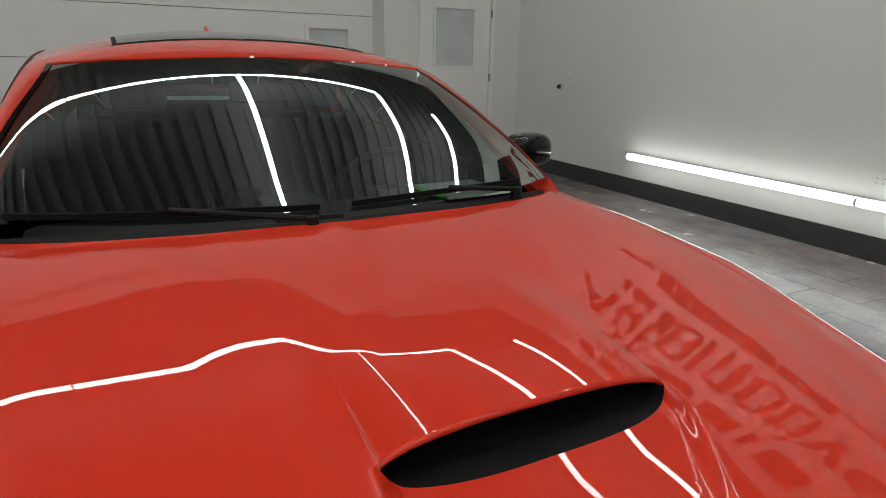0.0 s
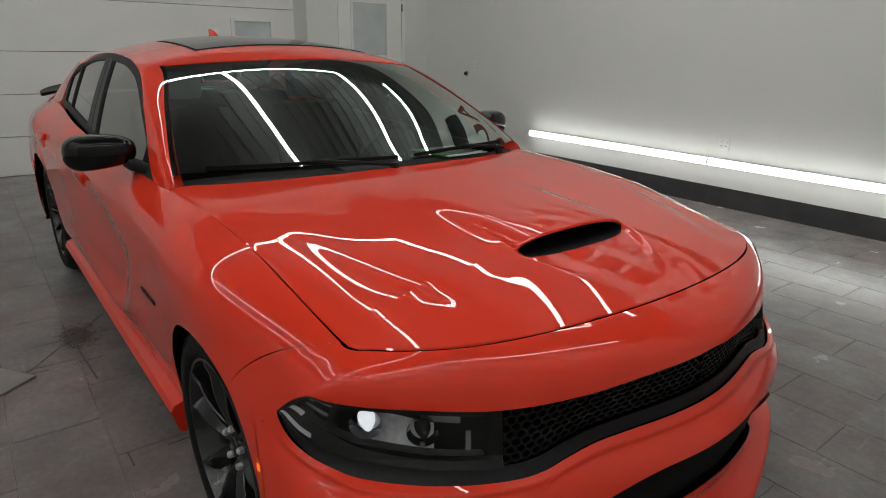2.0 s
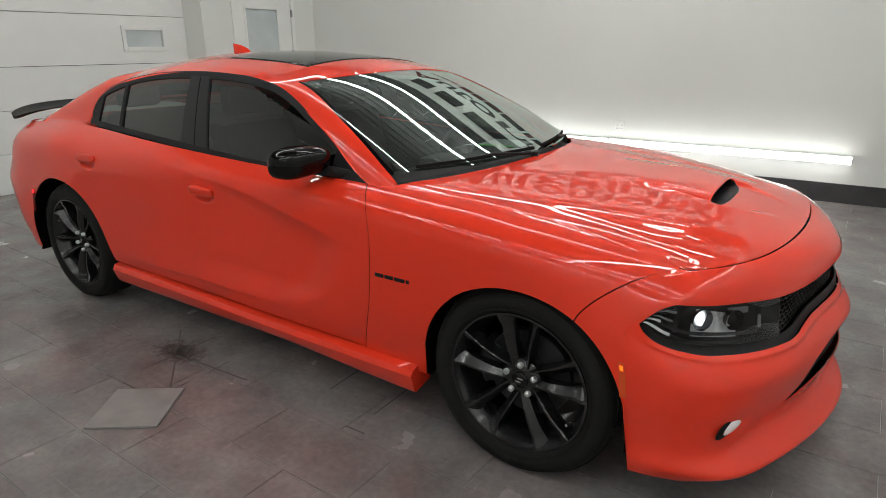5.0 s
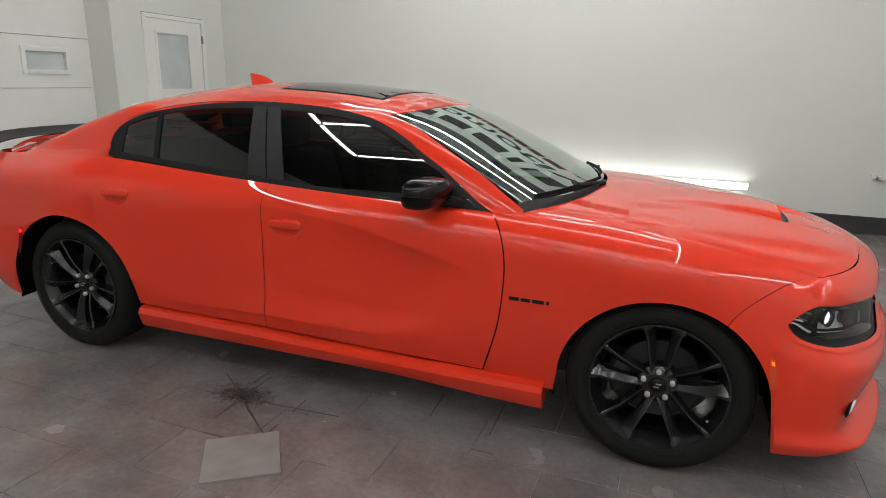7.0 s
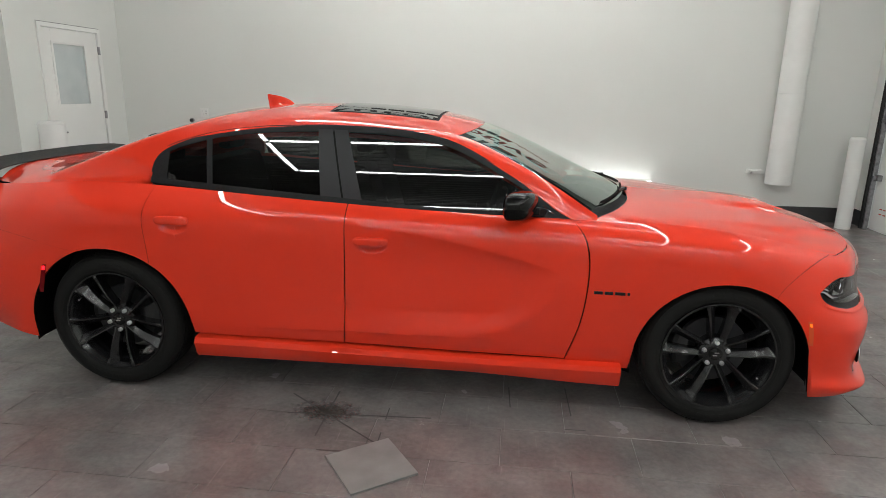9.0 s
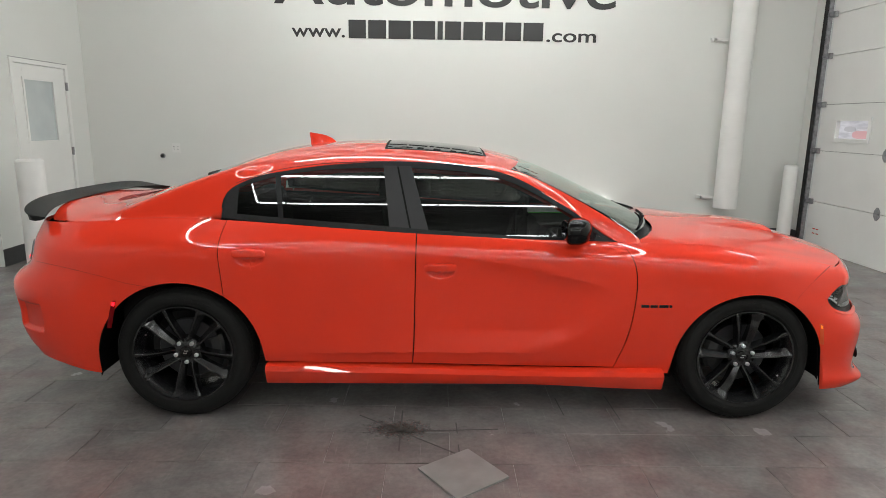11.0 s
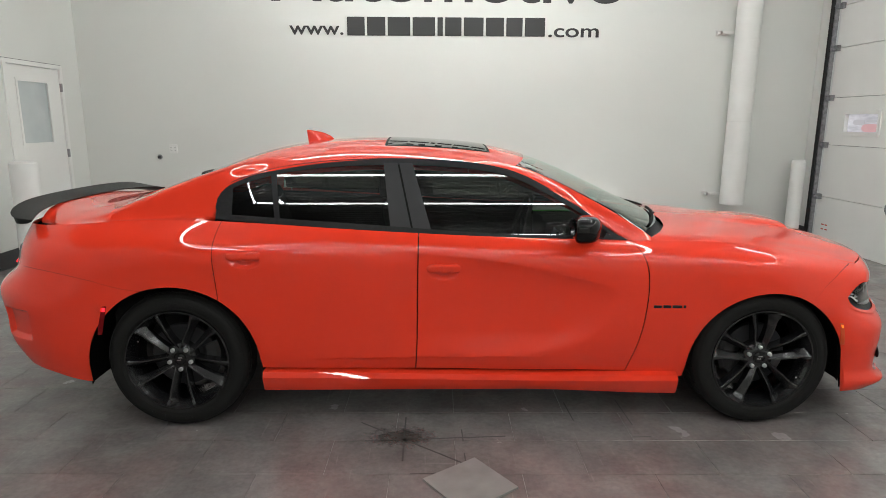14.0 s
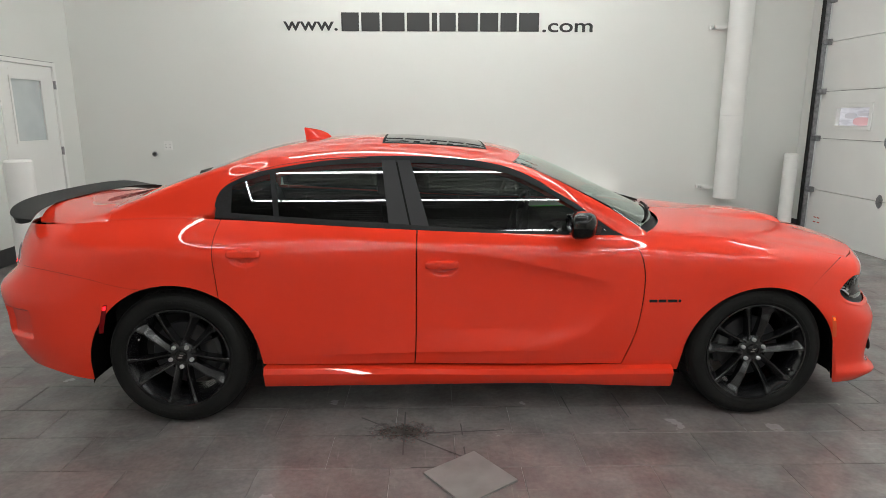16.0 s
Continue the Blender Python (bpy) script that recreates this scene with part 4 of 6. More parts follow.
side_patch("reflector_bowl", np.linspace(2.16, 2.56, 20), lambda u: lamp_mid(0.36)(u), lambda u: lamp_mid(0.72)(u) + 0.30 * (u - 2.16), 12, lens_ripple, "silvery lamp reflector", lift=-0.050, flange=0.0)
side_patch("reflector_bowl", np.linspace(2.00, 2.24, 12), lamp_mid(0.72), lamp_mid(0.90), 6, lens_grey, "", lift=-0.055, flange=0.0)
side_patch("lamp_divider", np.linspace(2.70, 2.74, 4), lamp_mid(0.36), lamp_mid(0.93), 8, black_gloss, "", lift=-0.035, flange=0.04)
side_patch("side_reflector", np.linspace(1.95, 1.98, 4), lamp_mid(0.50), lamp_mid(0.72), 4, lens_grey, "small pale reflector", lift=-0.020, flange=0.004)


def oriented(p, n, up=(0, 0, 1)):
    n = Vector(n).normalized()
    x = Vector(up).cross(n).normalized()
    y = n.cross(x)
    return Matrix((( x[0], y[0], n[0], p[0]), (x[1], y[1], n[1], p[1]), (x[2], y[2], n[2], p[2]), (0, 0, 0, 1)))


def both_sides(make):
    for s in (1, -1):
        make(s)


def projector(s):
    for uu, f, r, mat, lb in ((2.51, 0.66, 0.027, lamp_white, "lit white projector lens"), (2.22, 0.66, 0.026, black_gloss, "dark projector lens")):
        vv = float(lamp_mid(f)(np.array([uu]))[0])
        p, n = body(np.array([uu]), np.array([vv]))[0], body_n(np.array([uu]), np.array([vv]))[0]
        d = Vector((0.75, -0.62, 0.02)).normalized()
        p = Vector(p) - Vector(n) * 0.045
        m = oriented(p, d)
        if s < 0:
            m = Matrix.Diagonal((1, -1, 1, 1)) @ m
        bm = bmesh.new()
        bmesh.ops.create_uvsphere(bm, u_segments=24, v_segments=16, radius=r)
        for v in bm.verts:
            # a shield: flat on top, tapering downwards
            h = min(v.co.y, r * 0.72)
            v.co = (v.co.x * (0.66 + 0.20 * h / r), h, v.co.z * 0.5)
        bmesh.ops.transform(bm, matrix=m @ Matrix.Rotation(0.15, 4, "Z"), verts=bm.verts)
        bmesh.ops.recalc_face_normals(bm, faces=bm.faces)
        part("projector", bm, mat, car, lb, smooth=True)
        bm = bmesh.new()
        bmesh.ops.create_cone(bm, cap_ends=False, segments=24, radius1=r * 0.9, radius2=r * 1.3, depth=0.035, matrix=m)
        bmesh.ops.recalc_face_normals(bm, faces=bm.faces)
        part("projector_bezel", bm, black_gloss, car, smooth=True)
        if mat is black_gloss:
            # bright crescent on the outer half of the dark lens, shaping a ring's reflection
            bm = bmesh.new()
            bmesh.ops.create_cone(bm, cap_ends=False, segments=32, radius1=r * 1.02, radius2=r * 1.22, depth=0.010)
            away = [f for f in bm.faces if f.calc_center_median().x > r * 0.25]
            bmesh.ops.delete(bm, geom=away, context="FACES")
            bmesh.ops.transform(bm, matrix=m @ Matrix.Translation((0, 0, 0.016)), verts=bm.verts)
            part("crescent_glint", bm, chrome, car, "bright crescent glint of the lens ring", smooth=True)


both_sides(projector)

# honeycomb grille: bars laid on a surface behind the opening
gu = np.linspace(0, H_IN - 0.02, 30)
side_patch("grille_backing", gu, lamp_mid(TRIM), lamp_mid(1.0), 8, under_black, lift=-0.075, flange=0)


def honeycomb(name, u0, u1, vlow, vtop, depth, cell_u, cell_f, mat, thick=0.0045):
    """A mesh of six-sided cells as bars, laid behind an opening; right half and mirror."""
    segs = []
    rows = int(1 / cell_f)
    for r in range(rows + 1):
        f0 = r * cell_f
        n = int((u1 - u0) / cell_u) + 1
        for c in range(n):
            a = u0 + (c + 0.5 * (r % 2)) * cell_u
            pts = [(a, f0), (a + cell_u * 0.5, f0 + cell_f * 0.33), (a + cell_u, f0), (a + cell_u * 0.5, f0 + cell_f)]
            segs += [(pts[0], pts[1]), (pts[1], pts[2]), (pts[1], pts[3])]
    out_v, out_f = [], []
    for (a, fa), (b, fb) in segs:
        if max(a, b) > u1 or max(fa, fb) > 1.0:
            continue
        uu = np.array([a, b])
        lo, hi = vlow(uu), vtop(uu)
        vv = lo + (hi - lo) * np.array([fa, fb])
        P, N = body(uu, vv), body_n(uu, vv)
        d = P[1] - P[0]
        d = d / (np.linalg.norm(d) + 1e-9)
        w = np.cross(N[0], d) * thick / 2
        k = len(out_v)
        for q, nn in zip(P, N):
            out_v += [q + w - nn * depth, q - w - nn * depth, q - w - nn * (depth + 0.014), q + w - nn * (depth + 0.014)]
        out_f += [(k, k + 1, k + 5, k + 4), (k + 1, k + 2, k + 6, k + 5), (k + 3, k, k + 4, k + 7)]
    for s in (1, -1):
        vs = [q * np.array((1, s, 1)) for q in out_v]
        mesh_object(name, vs, [f if s > 0 else f[::-1] for f in out_f], mat, car, "black honeycomb mesh" if s > 0 else "", smooth=False)


honeycomb("grille_mesh", 0.0, H_IN, lamp_mid(TRIM), lamp_mid(1.0), 0.030, 0.078, 0.125, grille_black)
side_patch("intake_backing", np.linspace(0, M_END + 0.15, 34), lambda u: mouth_low(u) - 1.3, lambda u: mouth_top(u) + 0.3, 20, black_matt, lift=-0.026, flange=0)
side_patch("intake_frame", np.linspace(0, M_END - 0.03, 30), lambda u: mouth_top(u) - 0.16 * (mouth_top(u) - mouth_low(u)), lambda u: mouth_top(u) - 0.01, 6, black_matt, "black lower intake trim", lift=-0.010, flange=0.02)


def fog_lamp(s):
    p = body(np.array([2.41]), np.array([2.72]))[0]
    n = Vector(body_n(np.array([2.41]), np.array([2.72]))[0])
    tilt = Matrix.Rotation(radians(14), 4, "Z")
    n = (n + Vector((0.5, 0.0, 0.05))).normalized()
    m = oriented(Vector(p) - n * 0.005, n) @ tilt
    S = Matrix.Diagonal((1, s, 1, 1))
    for nm, sx, sy, dep, mat, off, lb in (("fog_recess", 0.086, 0.031, 0.016, black_matt, 0.0, ""), ("fog_lens", 0.056, 0.023, 0.018, lens_silver, 0.004, "pale fog lamp lens")):
        bm = bmesh.new()
        bmesh.ops.create_uvsphere(bm, u_segments=24, v_segments=12, radius=1, matrix=S @ m @ Matrix.Translation((0.01, 0, off)) @ Matrix.Diagonal((sx, sy, dep * 0.5, 1)))
        bmesh.ops.recalc_face_normals(bm, faces=bm.faces)
        part(nm, bm, mat, car, lb, smooth=True)


both_sides(fog_lamp)
# side markers
side_patch("front_marker", np.linspace(3.465, 3.530, 8), lambda u: 3.05 + 0 * u, lambda u: 3.90 + 0 * u, 10, amber, "amber side marker lamp", lift=0.003, flange=0.004)
side_patch("marker_bulb", np.linspace(3.480, 3.512, 4), const(3.70), const(3.82), 4, amber_hot, "lit amber bulb", lift=0.005, flange=0.002)
side_patch("rear_marker", np.linspace(12.89, 12.990, 18), lambda u: np.maximum(2.7, 3.8 - (u - 12.882) / 0.045), lambda u: np.minimum(3.82, 3.8 - (u - 12.948) / 0.045), 8, red_lens, "red side marker lens", lift=0.003, flange=0.004)
side_patch("marker_bulb", np.linspace(12.902, 12.940, 4), const(3.62), const(3.76), 4, red_hot, "lit red bulb", lift=0.005, flange=0.002)
side_patch("tail_lamp", np.linspace(15.0, 16, 20), const(5.16), const(6.05), 8, lens_grey, "pale tail lamp with a red lit foot", lift=0.006, flange=0.008)
side_patch("marker_bulb", np.linspace(15.02, 15.08, 4), const(5.2), const(5.34), 4, red_hot, "", lift=0.010, flange=0.002)

# wheel housings
for (xc, zc, R), lip, lean in ((FRONT_ARCH, -0.913, -0.016), (REAR_ARCH, -0.926, 0.010)):
    for s in (1, -1):
        V, F = [], []
        n = 30
        for i in range(n + 1):
            a = math.pi * (-0.07 + 1.14 * i / n)
            for yy, rr in ((lip + lean * math.cos(a), R + 0.002), (-0.86, R + 0.03), (-0.55, R + 0.03), (-0.55, 0.1)):
                dx = rr * math.cos(a) if math.sin(a) >= 0 else math.copysign(rr, math.cos(a))
                V.append((xc + dx, s * yy, zc + rr * math.sin(a)))
        for i in range(n):
            for j in range(3):
                q = (i * 4 + j, i * 4 + j + 1, (i + 1) * 4 + j + 1, (i + 1) * 4 + j)
                F.append(q if s < 0 else q[::-1])
        mesh_object("wheel_housing", V, F, under_black, car)
bm = bmesh.new()
box(bm, (-1.05, -0.80, 0.17), (1.05, 0.80, 0.32), 0.03)
box(bm, (-2.25, -0.50, 0.24), (2.2, 0.50, 0.34), 0.03)
part("underbody", bm, under_black, car)

# side sills
for s in (1, -1):
    xs = np.linspace(-1.088, 1.078, 60)
    V, F = [], []
    drop = 0.012 * np.cos((xs) * 2.2)
    prof = lambda x: [(-0.885, 0.326 - 0.030 * smooth01((x + 1.1) / 2.0)), (-0.925, 0.312 - 0.030 * smooth01((x + 1.1) / 2.0)), (-0.938, 0.285 - 0.025 * smooth01((x + 1.1) / 2.0)),
                      (-0.928, 0.255 - 0.025 * smooth01((x + 1.1) / 2.0)), (-0.918, 0.222 - 0.03 * smooth01((x - 0.2) / 0.9)), (-0.905, 0.205 - 0.03 * smooth01((x - 0.2) / 0.9)), (-0.80, 0.20)]
    for x in xs:
        V += [(x, s * y, z) for y, z in prof(float(x))]
    n = 7
    for i in range(len(xs) - 1):
        for j in range(n - 1):
            q = (i * n + j, i * n + j + 1, (i + 1) * n + j + 1, (i + 1) * n + j)
            F.append(q[::-1] if s > 0 else q)
    e0, e1 = tuple(range(n)), tuple(range((len(xs) - 1) * n, len(xs) * n))
    F += [e0 if s > 0 else e0[::-1], e1[::-1] if s > 0 else e1]
    ob = mesh_object("side_sill", V, F, paint, car, "red side skirt")
    ob.data.set_sharp_from_angle(angle=radians(40))

# ---- bonnet: a height over its outline, with a centre bulge that ends in the scoop ----
eu = np.linspace(4.0, 7.0, 40)
ep = body(eu, np.full_like(eu, 7.0))
SEAM_GAP = 0.0054
edge_y = pchip(ep[:, 0], -ep[:, 1] - SEAM_GAP)
edge_fit = spline([2.31, 2.17] + list(ep[::5, 0]), [0.800, 0.832] + list(ep[::5, 2]))
edge_z = lambda x: edge_fit(np.asarray(x, float))
mid_z = spline([2.33, 2.2, 2.0, 1.87, 1.75, 1.45, 1.15, 0.95], [0.868, 0.904, 0.949, 0.969, 0.981, 1.006, 1.030, 1.043])
fu = np.concatenate([np.linspace(0, 3, 13), [3.5, 4.0]])
fp = body(fu, np.full_like(fu, 7.0))
front_x = pchip(-fp[:, 1], fp[:, 0])
rear_x = pchip([0, 0.28, 0.46, 0.66, 0.74, 0.785], [1.178, 1.152, 1.108, 1.012, 0.945, 0.90])
SCOOP_X, SCOOP_Y = 1.966, -0.022


ridge_y = pchip([2.25, 2.05, 1.9, 1.58, 1.4, 1.0], [0.47, 0.53, 0.60, 0.67, 0.71, 0.735])


def fall(t, r, sharp):
    """The share of the bonnet's fall from its middle to the share t of its half width; r is where its ridge runs."""
    crown = 0.062 * t * t
    step = 0.5 * (1 + np.tanh((t - r) / 0.060)) * 0.016 * sharp
    roll = 0.012 * np.clip((t - 0.88) / 0.12, 0, 1) ** 2
    return crown + step + roll


def bonnet_base(x, y):
    ey = np.maximum(edge_y(x), 0.2)
    t = np.clip(np.abs(y) / ey, 0, 1)
    ez, r, sharp = edge_z(x), ridge_y(x) / ey, smooth01((x - 1.1) / 0.5)
    lo, hi = fall(0 * t, r, sharp), fall(1 + 0 * t, r, sharp)
    z = ez + (mid_z(x) - ez) * (1 - (fall(t, r, sharp) - lo) / (hi - lo))
    # raised centre with soft shoulders, wider towards the screen
    w = 0.27 + 0.17 * smooth01((1.95 - x) / 0.75)
    return z + 0.005 * smooth01((w + 0.09 - np.abs(y)) / 0.18) * smooth01((2.24 - x) / 0.25) * smooth01((x - 1.15) / 0.3)


nose_z = pchip(list(-fp[:, 1]) + [0.9], list(fp[:, 2] + 0.001) + [fp[-1, 2] + 0.001])


def bonnet_z(x, y):
    z = bonnet_base(x, y)
    # the front edge meets the nose panel
    fx = front_x(np.abs(y))
    z = z + (nose_z(np.abs(y)) - bonnet_base(fx, y)) * smooth01(1 - (fx - x) / 0.22)
    # scoop hump, and the dip in front of its mouth
    ys = np.abs(y - SCOOP_Y)
    back = smooth01((SCOOP_X - x) / 0.22)
    mouth = (1 - np.clip(ys / 0.222, 0, 1) ** 3.2) ** 0.55
    hump = (back * smooth01((0.272 - ys) / 0.12) + (1 - back) * mouth) * smooth01((x - 1.36) / 0.60)
    z = z + 0.024 * hump * (x <= SCOOP_X + 1e-6)
    half = 0.222 - 0.50 * np.maximum(x - SCOOP_X - 0.04, 0)
    lip = smooth01((half + 0.012 - ys) / (0.022 + 0.15 * np.maximum(x - SCOOP_X, 0)))
    return z - 0.017 * lip * smooth01((x - SCOOP_X) / 0.03) * smooth01((2.24 - x) / 0.26)


b = np.unique(np.concatenate([np.linspace(-1, 1, 121), *((SCOOP_Y + s * np.linspace(0.165, 0.250, 24)) / 0.785 for s in (1, -1))]))
Y = 0.785 * b
xr, xf = rear_x(np.abs(Y)) + 0.004, front_x(np.abs(Y)) - 0.004
a1 = np.linspace(0, 1, 60)
YS = Y * edge_y(np.full_like(Y, SCOOP_X)) / 0.785


def mouth_x(y):
    """The lower edge of the scoop's mouth, which runs into the lip at both ends."""
    return SCOOP_X + 0.002 + 0.052 * (1 - np.clip(np.abs(y - SCOOP_Y) / 0.222, 0, 1) ** 3.0) ** 0.6


X_back = xr[:, None] + (SCOOP_X - xr)[:, None] * a1[None]
x_low = np.minimum(mouth_x(YS), xf - 0.01)
X_front = x_low[:, None] + (xf - x_low)[:, None] * np.linspace(0, 1, 34)[None]
XX = np.concatenate([X_back, X_front], axis=1)
YY = np.repeat(Y[:, None], XX.shape[1], 1) * (edge_y(XX) / 0.785)
ZZ = bonnet_z(XX, YY)


def field_normals(f, X, Yv, step=2e-3):
    zx = (f(X + step, Yv) - f(X - step, Yv)) / (2 * step)
    zy = (f(X, Yv + step) - f(X, Yv - step)) / (2 * step)
    n = np.stack([-zx, -zy, np.ones_like(zx)], -1)
    return n / np.linalg.norm(n, axis=-1, keepdims=True)


NN = np.concatenate([field_normals(bonnet_z, np.minimum(X_back, SCOOP_X - 0.003), YY[:, :60]), field_normals(bonnet_z, np.maximum(X_front, SCOOP_X + 0.046), YY[:, 60:])], axis=1)
P = np.stack([XX, YY, ZZ], -1)
keep = np.ones((XX.shape[0] - 1, XX.shape[1] - 1), bool)
open_w = 0.2215
for i in range(XX.shape[0] - 1):
    if abs(YY[i, 59] - SCOOP_Y) < open_w and abs(YY[i + 1, 59] - SCOOP_Y) < open_w:
        keep[i, 59] = False
grid_mesh("bonnet", P, NN, paint, car, "red bonnet with a raised centre", 0.006, flip=True, mirror=False, keep=keep)
# black duct behind the scoop's mouth
ys = SCOOP_Y + np.linspace(-0.219, 0.219, 60)
V, F = [], []
for y in ys:
    zt = float(bonnet_z(np.array(SCOOP_X), np.array(y))) - 0.004
    xb = float(mouth_x(np.array(y)))
    zb = float(bonnet_z(np.array(xb + 0.001), np.array(y))) - 0.001
    V += [(SCOOP_X - 0.004, y, zt), (SCOOP_X - 0.16, y, zt - 0.022), (SCOOP_X - 0.16, y, zb - 0.03), (xb + 0.003, y, min(zb, zt - 0.001))]
for i in range(len(ys) - 1):
    for j in range(3):
        F.append((i * 4 + j, (i + 1) * 4 + j, (i + 1) * 4 + j + 1, i * 4 + j + 1))
mesh_object("scoop_duct", V, F, black_satin, car, "black duct inside the bonnet scoop")
V, F = [], []
for y in SCOOP_Y + np.linspace(-0.2215, 0.2215, 50):
    zt = float(bonnet_z(np.array(SCOOP_X), np.array(y)))
    for k in range(7):
        a = math.pi * (0.5 - 1.1 * k / 6)
        V.append((SCOOP_X - 0.001 + 0.006 * math.cos(a), y, zt - 0.006 + 0.006 * math.sin(a)))
for i in range(49):
    for j in range(6):
        F.append((i * 7 + j, i * 7 + j + 1, (i + 1) * 7 + j + 1, (i + 1) * 7 + j))
mesh_object("scoop_lip", V, F, paint, car)

# ---- upper body: heights over the roof, the screens and the pillars ----
top_y = pchip([1.40, 0.92, 0.82, 0.52, 0.154, -0.085, -0.41, -0.68, -0.975, -1.125, -1.247, -1.295, -1.318, -1.336, -1.526, -1.82, -2.08, -2.3],
              [0.835, 0.836, 0.834, 0.772, 0.695, 0.680, 0.675, 0.680, 0.695, 0.707, 0.727, 0.743, 0.759, 0.797, 0.812, 0.800, 0.768, 0.62])
top_z = pchip([1.40, 0.92, 0.82, 0.52, 0.154, -0.085, -0.41, -0.68, -0.975, -1.125, -1.247, -1.295, -1.318, -1.336, -1.526, -1.82, -2.08, -2.3],
              [0.70, 0.955, 0.985, 1.175, 1.345, 1.38, 1.392, 1.384, 1.352, 1.316, 1.272, 1.234, 1.190, 1.095, 1.09, 1.08, 1.06, 1.05])
ridge_z = spline([1.40, 1.22, 1.0, 0.72, 0.40, 0.12, -0.13, -0.415, -0.63, -0.965, -1.15, -1.35, -1.58, -1.86, -2.1, -2.35],
                 [0.955, 1.025, 1.115, 1.245, 1.377, 1.445, 1.472, 1.487, 1.487, 1.461, 1.424, 1.366, 1.286, 1.178, 1.122, 1.116])
power = pchip([1.4, 0.9, 0.3, 0.0, -0.9, -1.2, -1.35, -1.8, -2.2], [2.6, 2.6, 2.4, 2.3, 2.4, 3.4, 4.2, 4.2, 3.8])


# height of the windscreen's side edge, without the pillar's foot
side_z = spline([1.40, 0.95, 0.52, 0.154, -0.2], [0.665, 0.942, 1.172, 1.345, 1.485])


def glass_y(x, z):
    h = z - 1.0
    return -(0.838 - 0.30 * h - 0.30 * h * h - 0.018 * ((x + 0.25) / 1.05) ** 2 + 0.006 * smooth01((-1.0 - x) / 0.2))


foot_z = pchip([-0.9, -1.3, -1.526, -1.82, -2.1], [1.06, 1.088, 1.09, 1.08, 1.06])


def rear_pillar_z(x, y):
    """The rear roof pillar: the plane of the side windows carried on, rounded into the roof and into the shoulder."""
    ay = np.abs(y)
    c = 0.850 - 0.018 * ((x + 0.25) / 1.05) ** 2
    side = 1.0 + (np.sqrt(np.maximum(0.09 + 1.2 * (c - ay), 0.0)) - 0.30) / 0.60
    crown = ridge_z(x) - 0.045 * (ay / 0.75) ** 2
    z = 0.5 * (side + crown - np.sqrt((side - crown) ** 2 + 0.055 ** 2))
    f = foot_z(x)
    return 0.5 * (z + f + np.sqrt((z - f) ** 2 + 0.030 ** 2))


def roof_z(x, y):
    t = np.clip(np.abs(y) / top_y(x), 0, 1)
    w = smooth01((x - 0.0) / 0.35)
    wc = smooth01((-1.05 - x) / 0.24) * smooth01((x + 2.05) / 0.25)
    roof = top_z(x) + (ridge_z(x) - top_z(x)) * (1 - t ** power(x))
    roof = roof + wc * (rear_pillar_z(x, y) - roof)
    sz = side_z(x)
    glass = sz + (ridge_z(x) - sz) * (1 - 0.67 * t ** 2 - 0.33 * t ** 24) + (top_z(x) - sz) * t ** 24
    return (1 - w) * roof + w * glass


def top_patch(name, bounds, nx, nf, mat, label="", lift=0.0, flange=0.012, mirror=False):
    """A piece of the upper body: bounds(f) gives, over f from 0 to 1 across, the run of x and y from end to end."""
    f = np.linspace(0, 1, nf)
    X, Yv = bounds(f, np.linspace(0, 1, nx))
    Z = roof_z(X, Yv)
    N = field_normals(roof_z, X, Yv, 3e-3)
    return grid_mesh(name, np.stack([X, Yv, Z], -1) + N * lift, N, mat, car, label, flange, flip=True, mirror=mirror)


head_x = lambda y: 0.345 - 0.115 * (np.abs(y) / 0.64) ** 2.2
sill_x = lambda y: 1.160 - 0.230 * (np.abs(y) / 0.75) ** 2
tail_x = lambda y: -1.25 - 0.06 * (np.abs(y) / 0.6) ** 2
deck_x = lambda y: -1.86 + 0.10 * (np.abs(y) / 0.62) ** 2
pillar_in = pchip([1.25, 0.95, 0.88, 0.6, 0.25, -0.1, -0.9, -1.15, -1.5, -1.86], [0.805, 0.800, 0.788, 0.716, 0.624, 0.61, 0.60, 0.60, 0.615, 0.63])


def screen(f, a):
    b = (f * 2 - 1)[:, None]
    x = head_x(b * 0.63) + (sill_x(b * 0.80) - head_x(b * 0.63)) * a[None]
    return x, b * pillar_in(x)


def roof_b(f, a):
    b = (f * 2 - 1)[:, None]
    x = tail_x(b * 0.61) + (head_x(b * 0.63) - tail_x(b * 0.61)) * a[None]
    return x, b * (pillar_in(x) + 0.002)


def back_b(f, a):
    b = (f * 2 - 1)[:, None]
    x = deck_x(b * 0.63) + (tail_x(b * 0.61) - deck_x(b * 0.63)) * a[None]
    return x, b * pillar_in(x)


def pillar_b(f, a):
    x = (-1.86 + (0.925 + 1.86) * a)[None] + 0 * f[:, None]
    w = smooth01((-1.05 - x) / 0.2) * smooth01((x + 1.352) / 0.016)
    y0, y1 = top_y(x) + w * (-glass_y(x, top_z(x)) + 0.006 - top_y(x)), pillar_in(x) + 0.004
    return x, -(y0 + (y1 - y0) * f[:, None])


ws = top_patch("windscreen", screen, 60, 61, ws_glass, "tinted windscreen", lift=-0.004, flange=0)
ws[0].visible_shadow = False
top_patch("roof_panel", roof_b, 60, 61, paint, "red roof", flange=0.006)
top_patch("rear_screen", back_b, 40, 41, side_glass, "dark rear screen", lift=-0.004, flange=0)
top_patch("roof_pillar", pillar_b, 190, 16, paint, "red roof pillar and rail", mirror=True, flange=0.055)


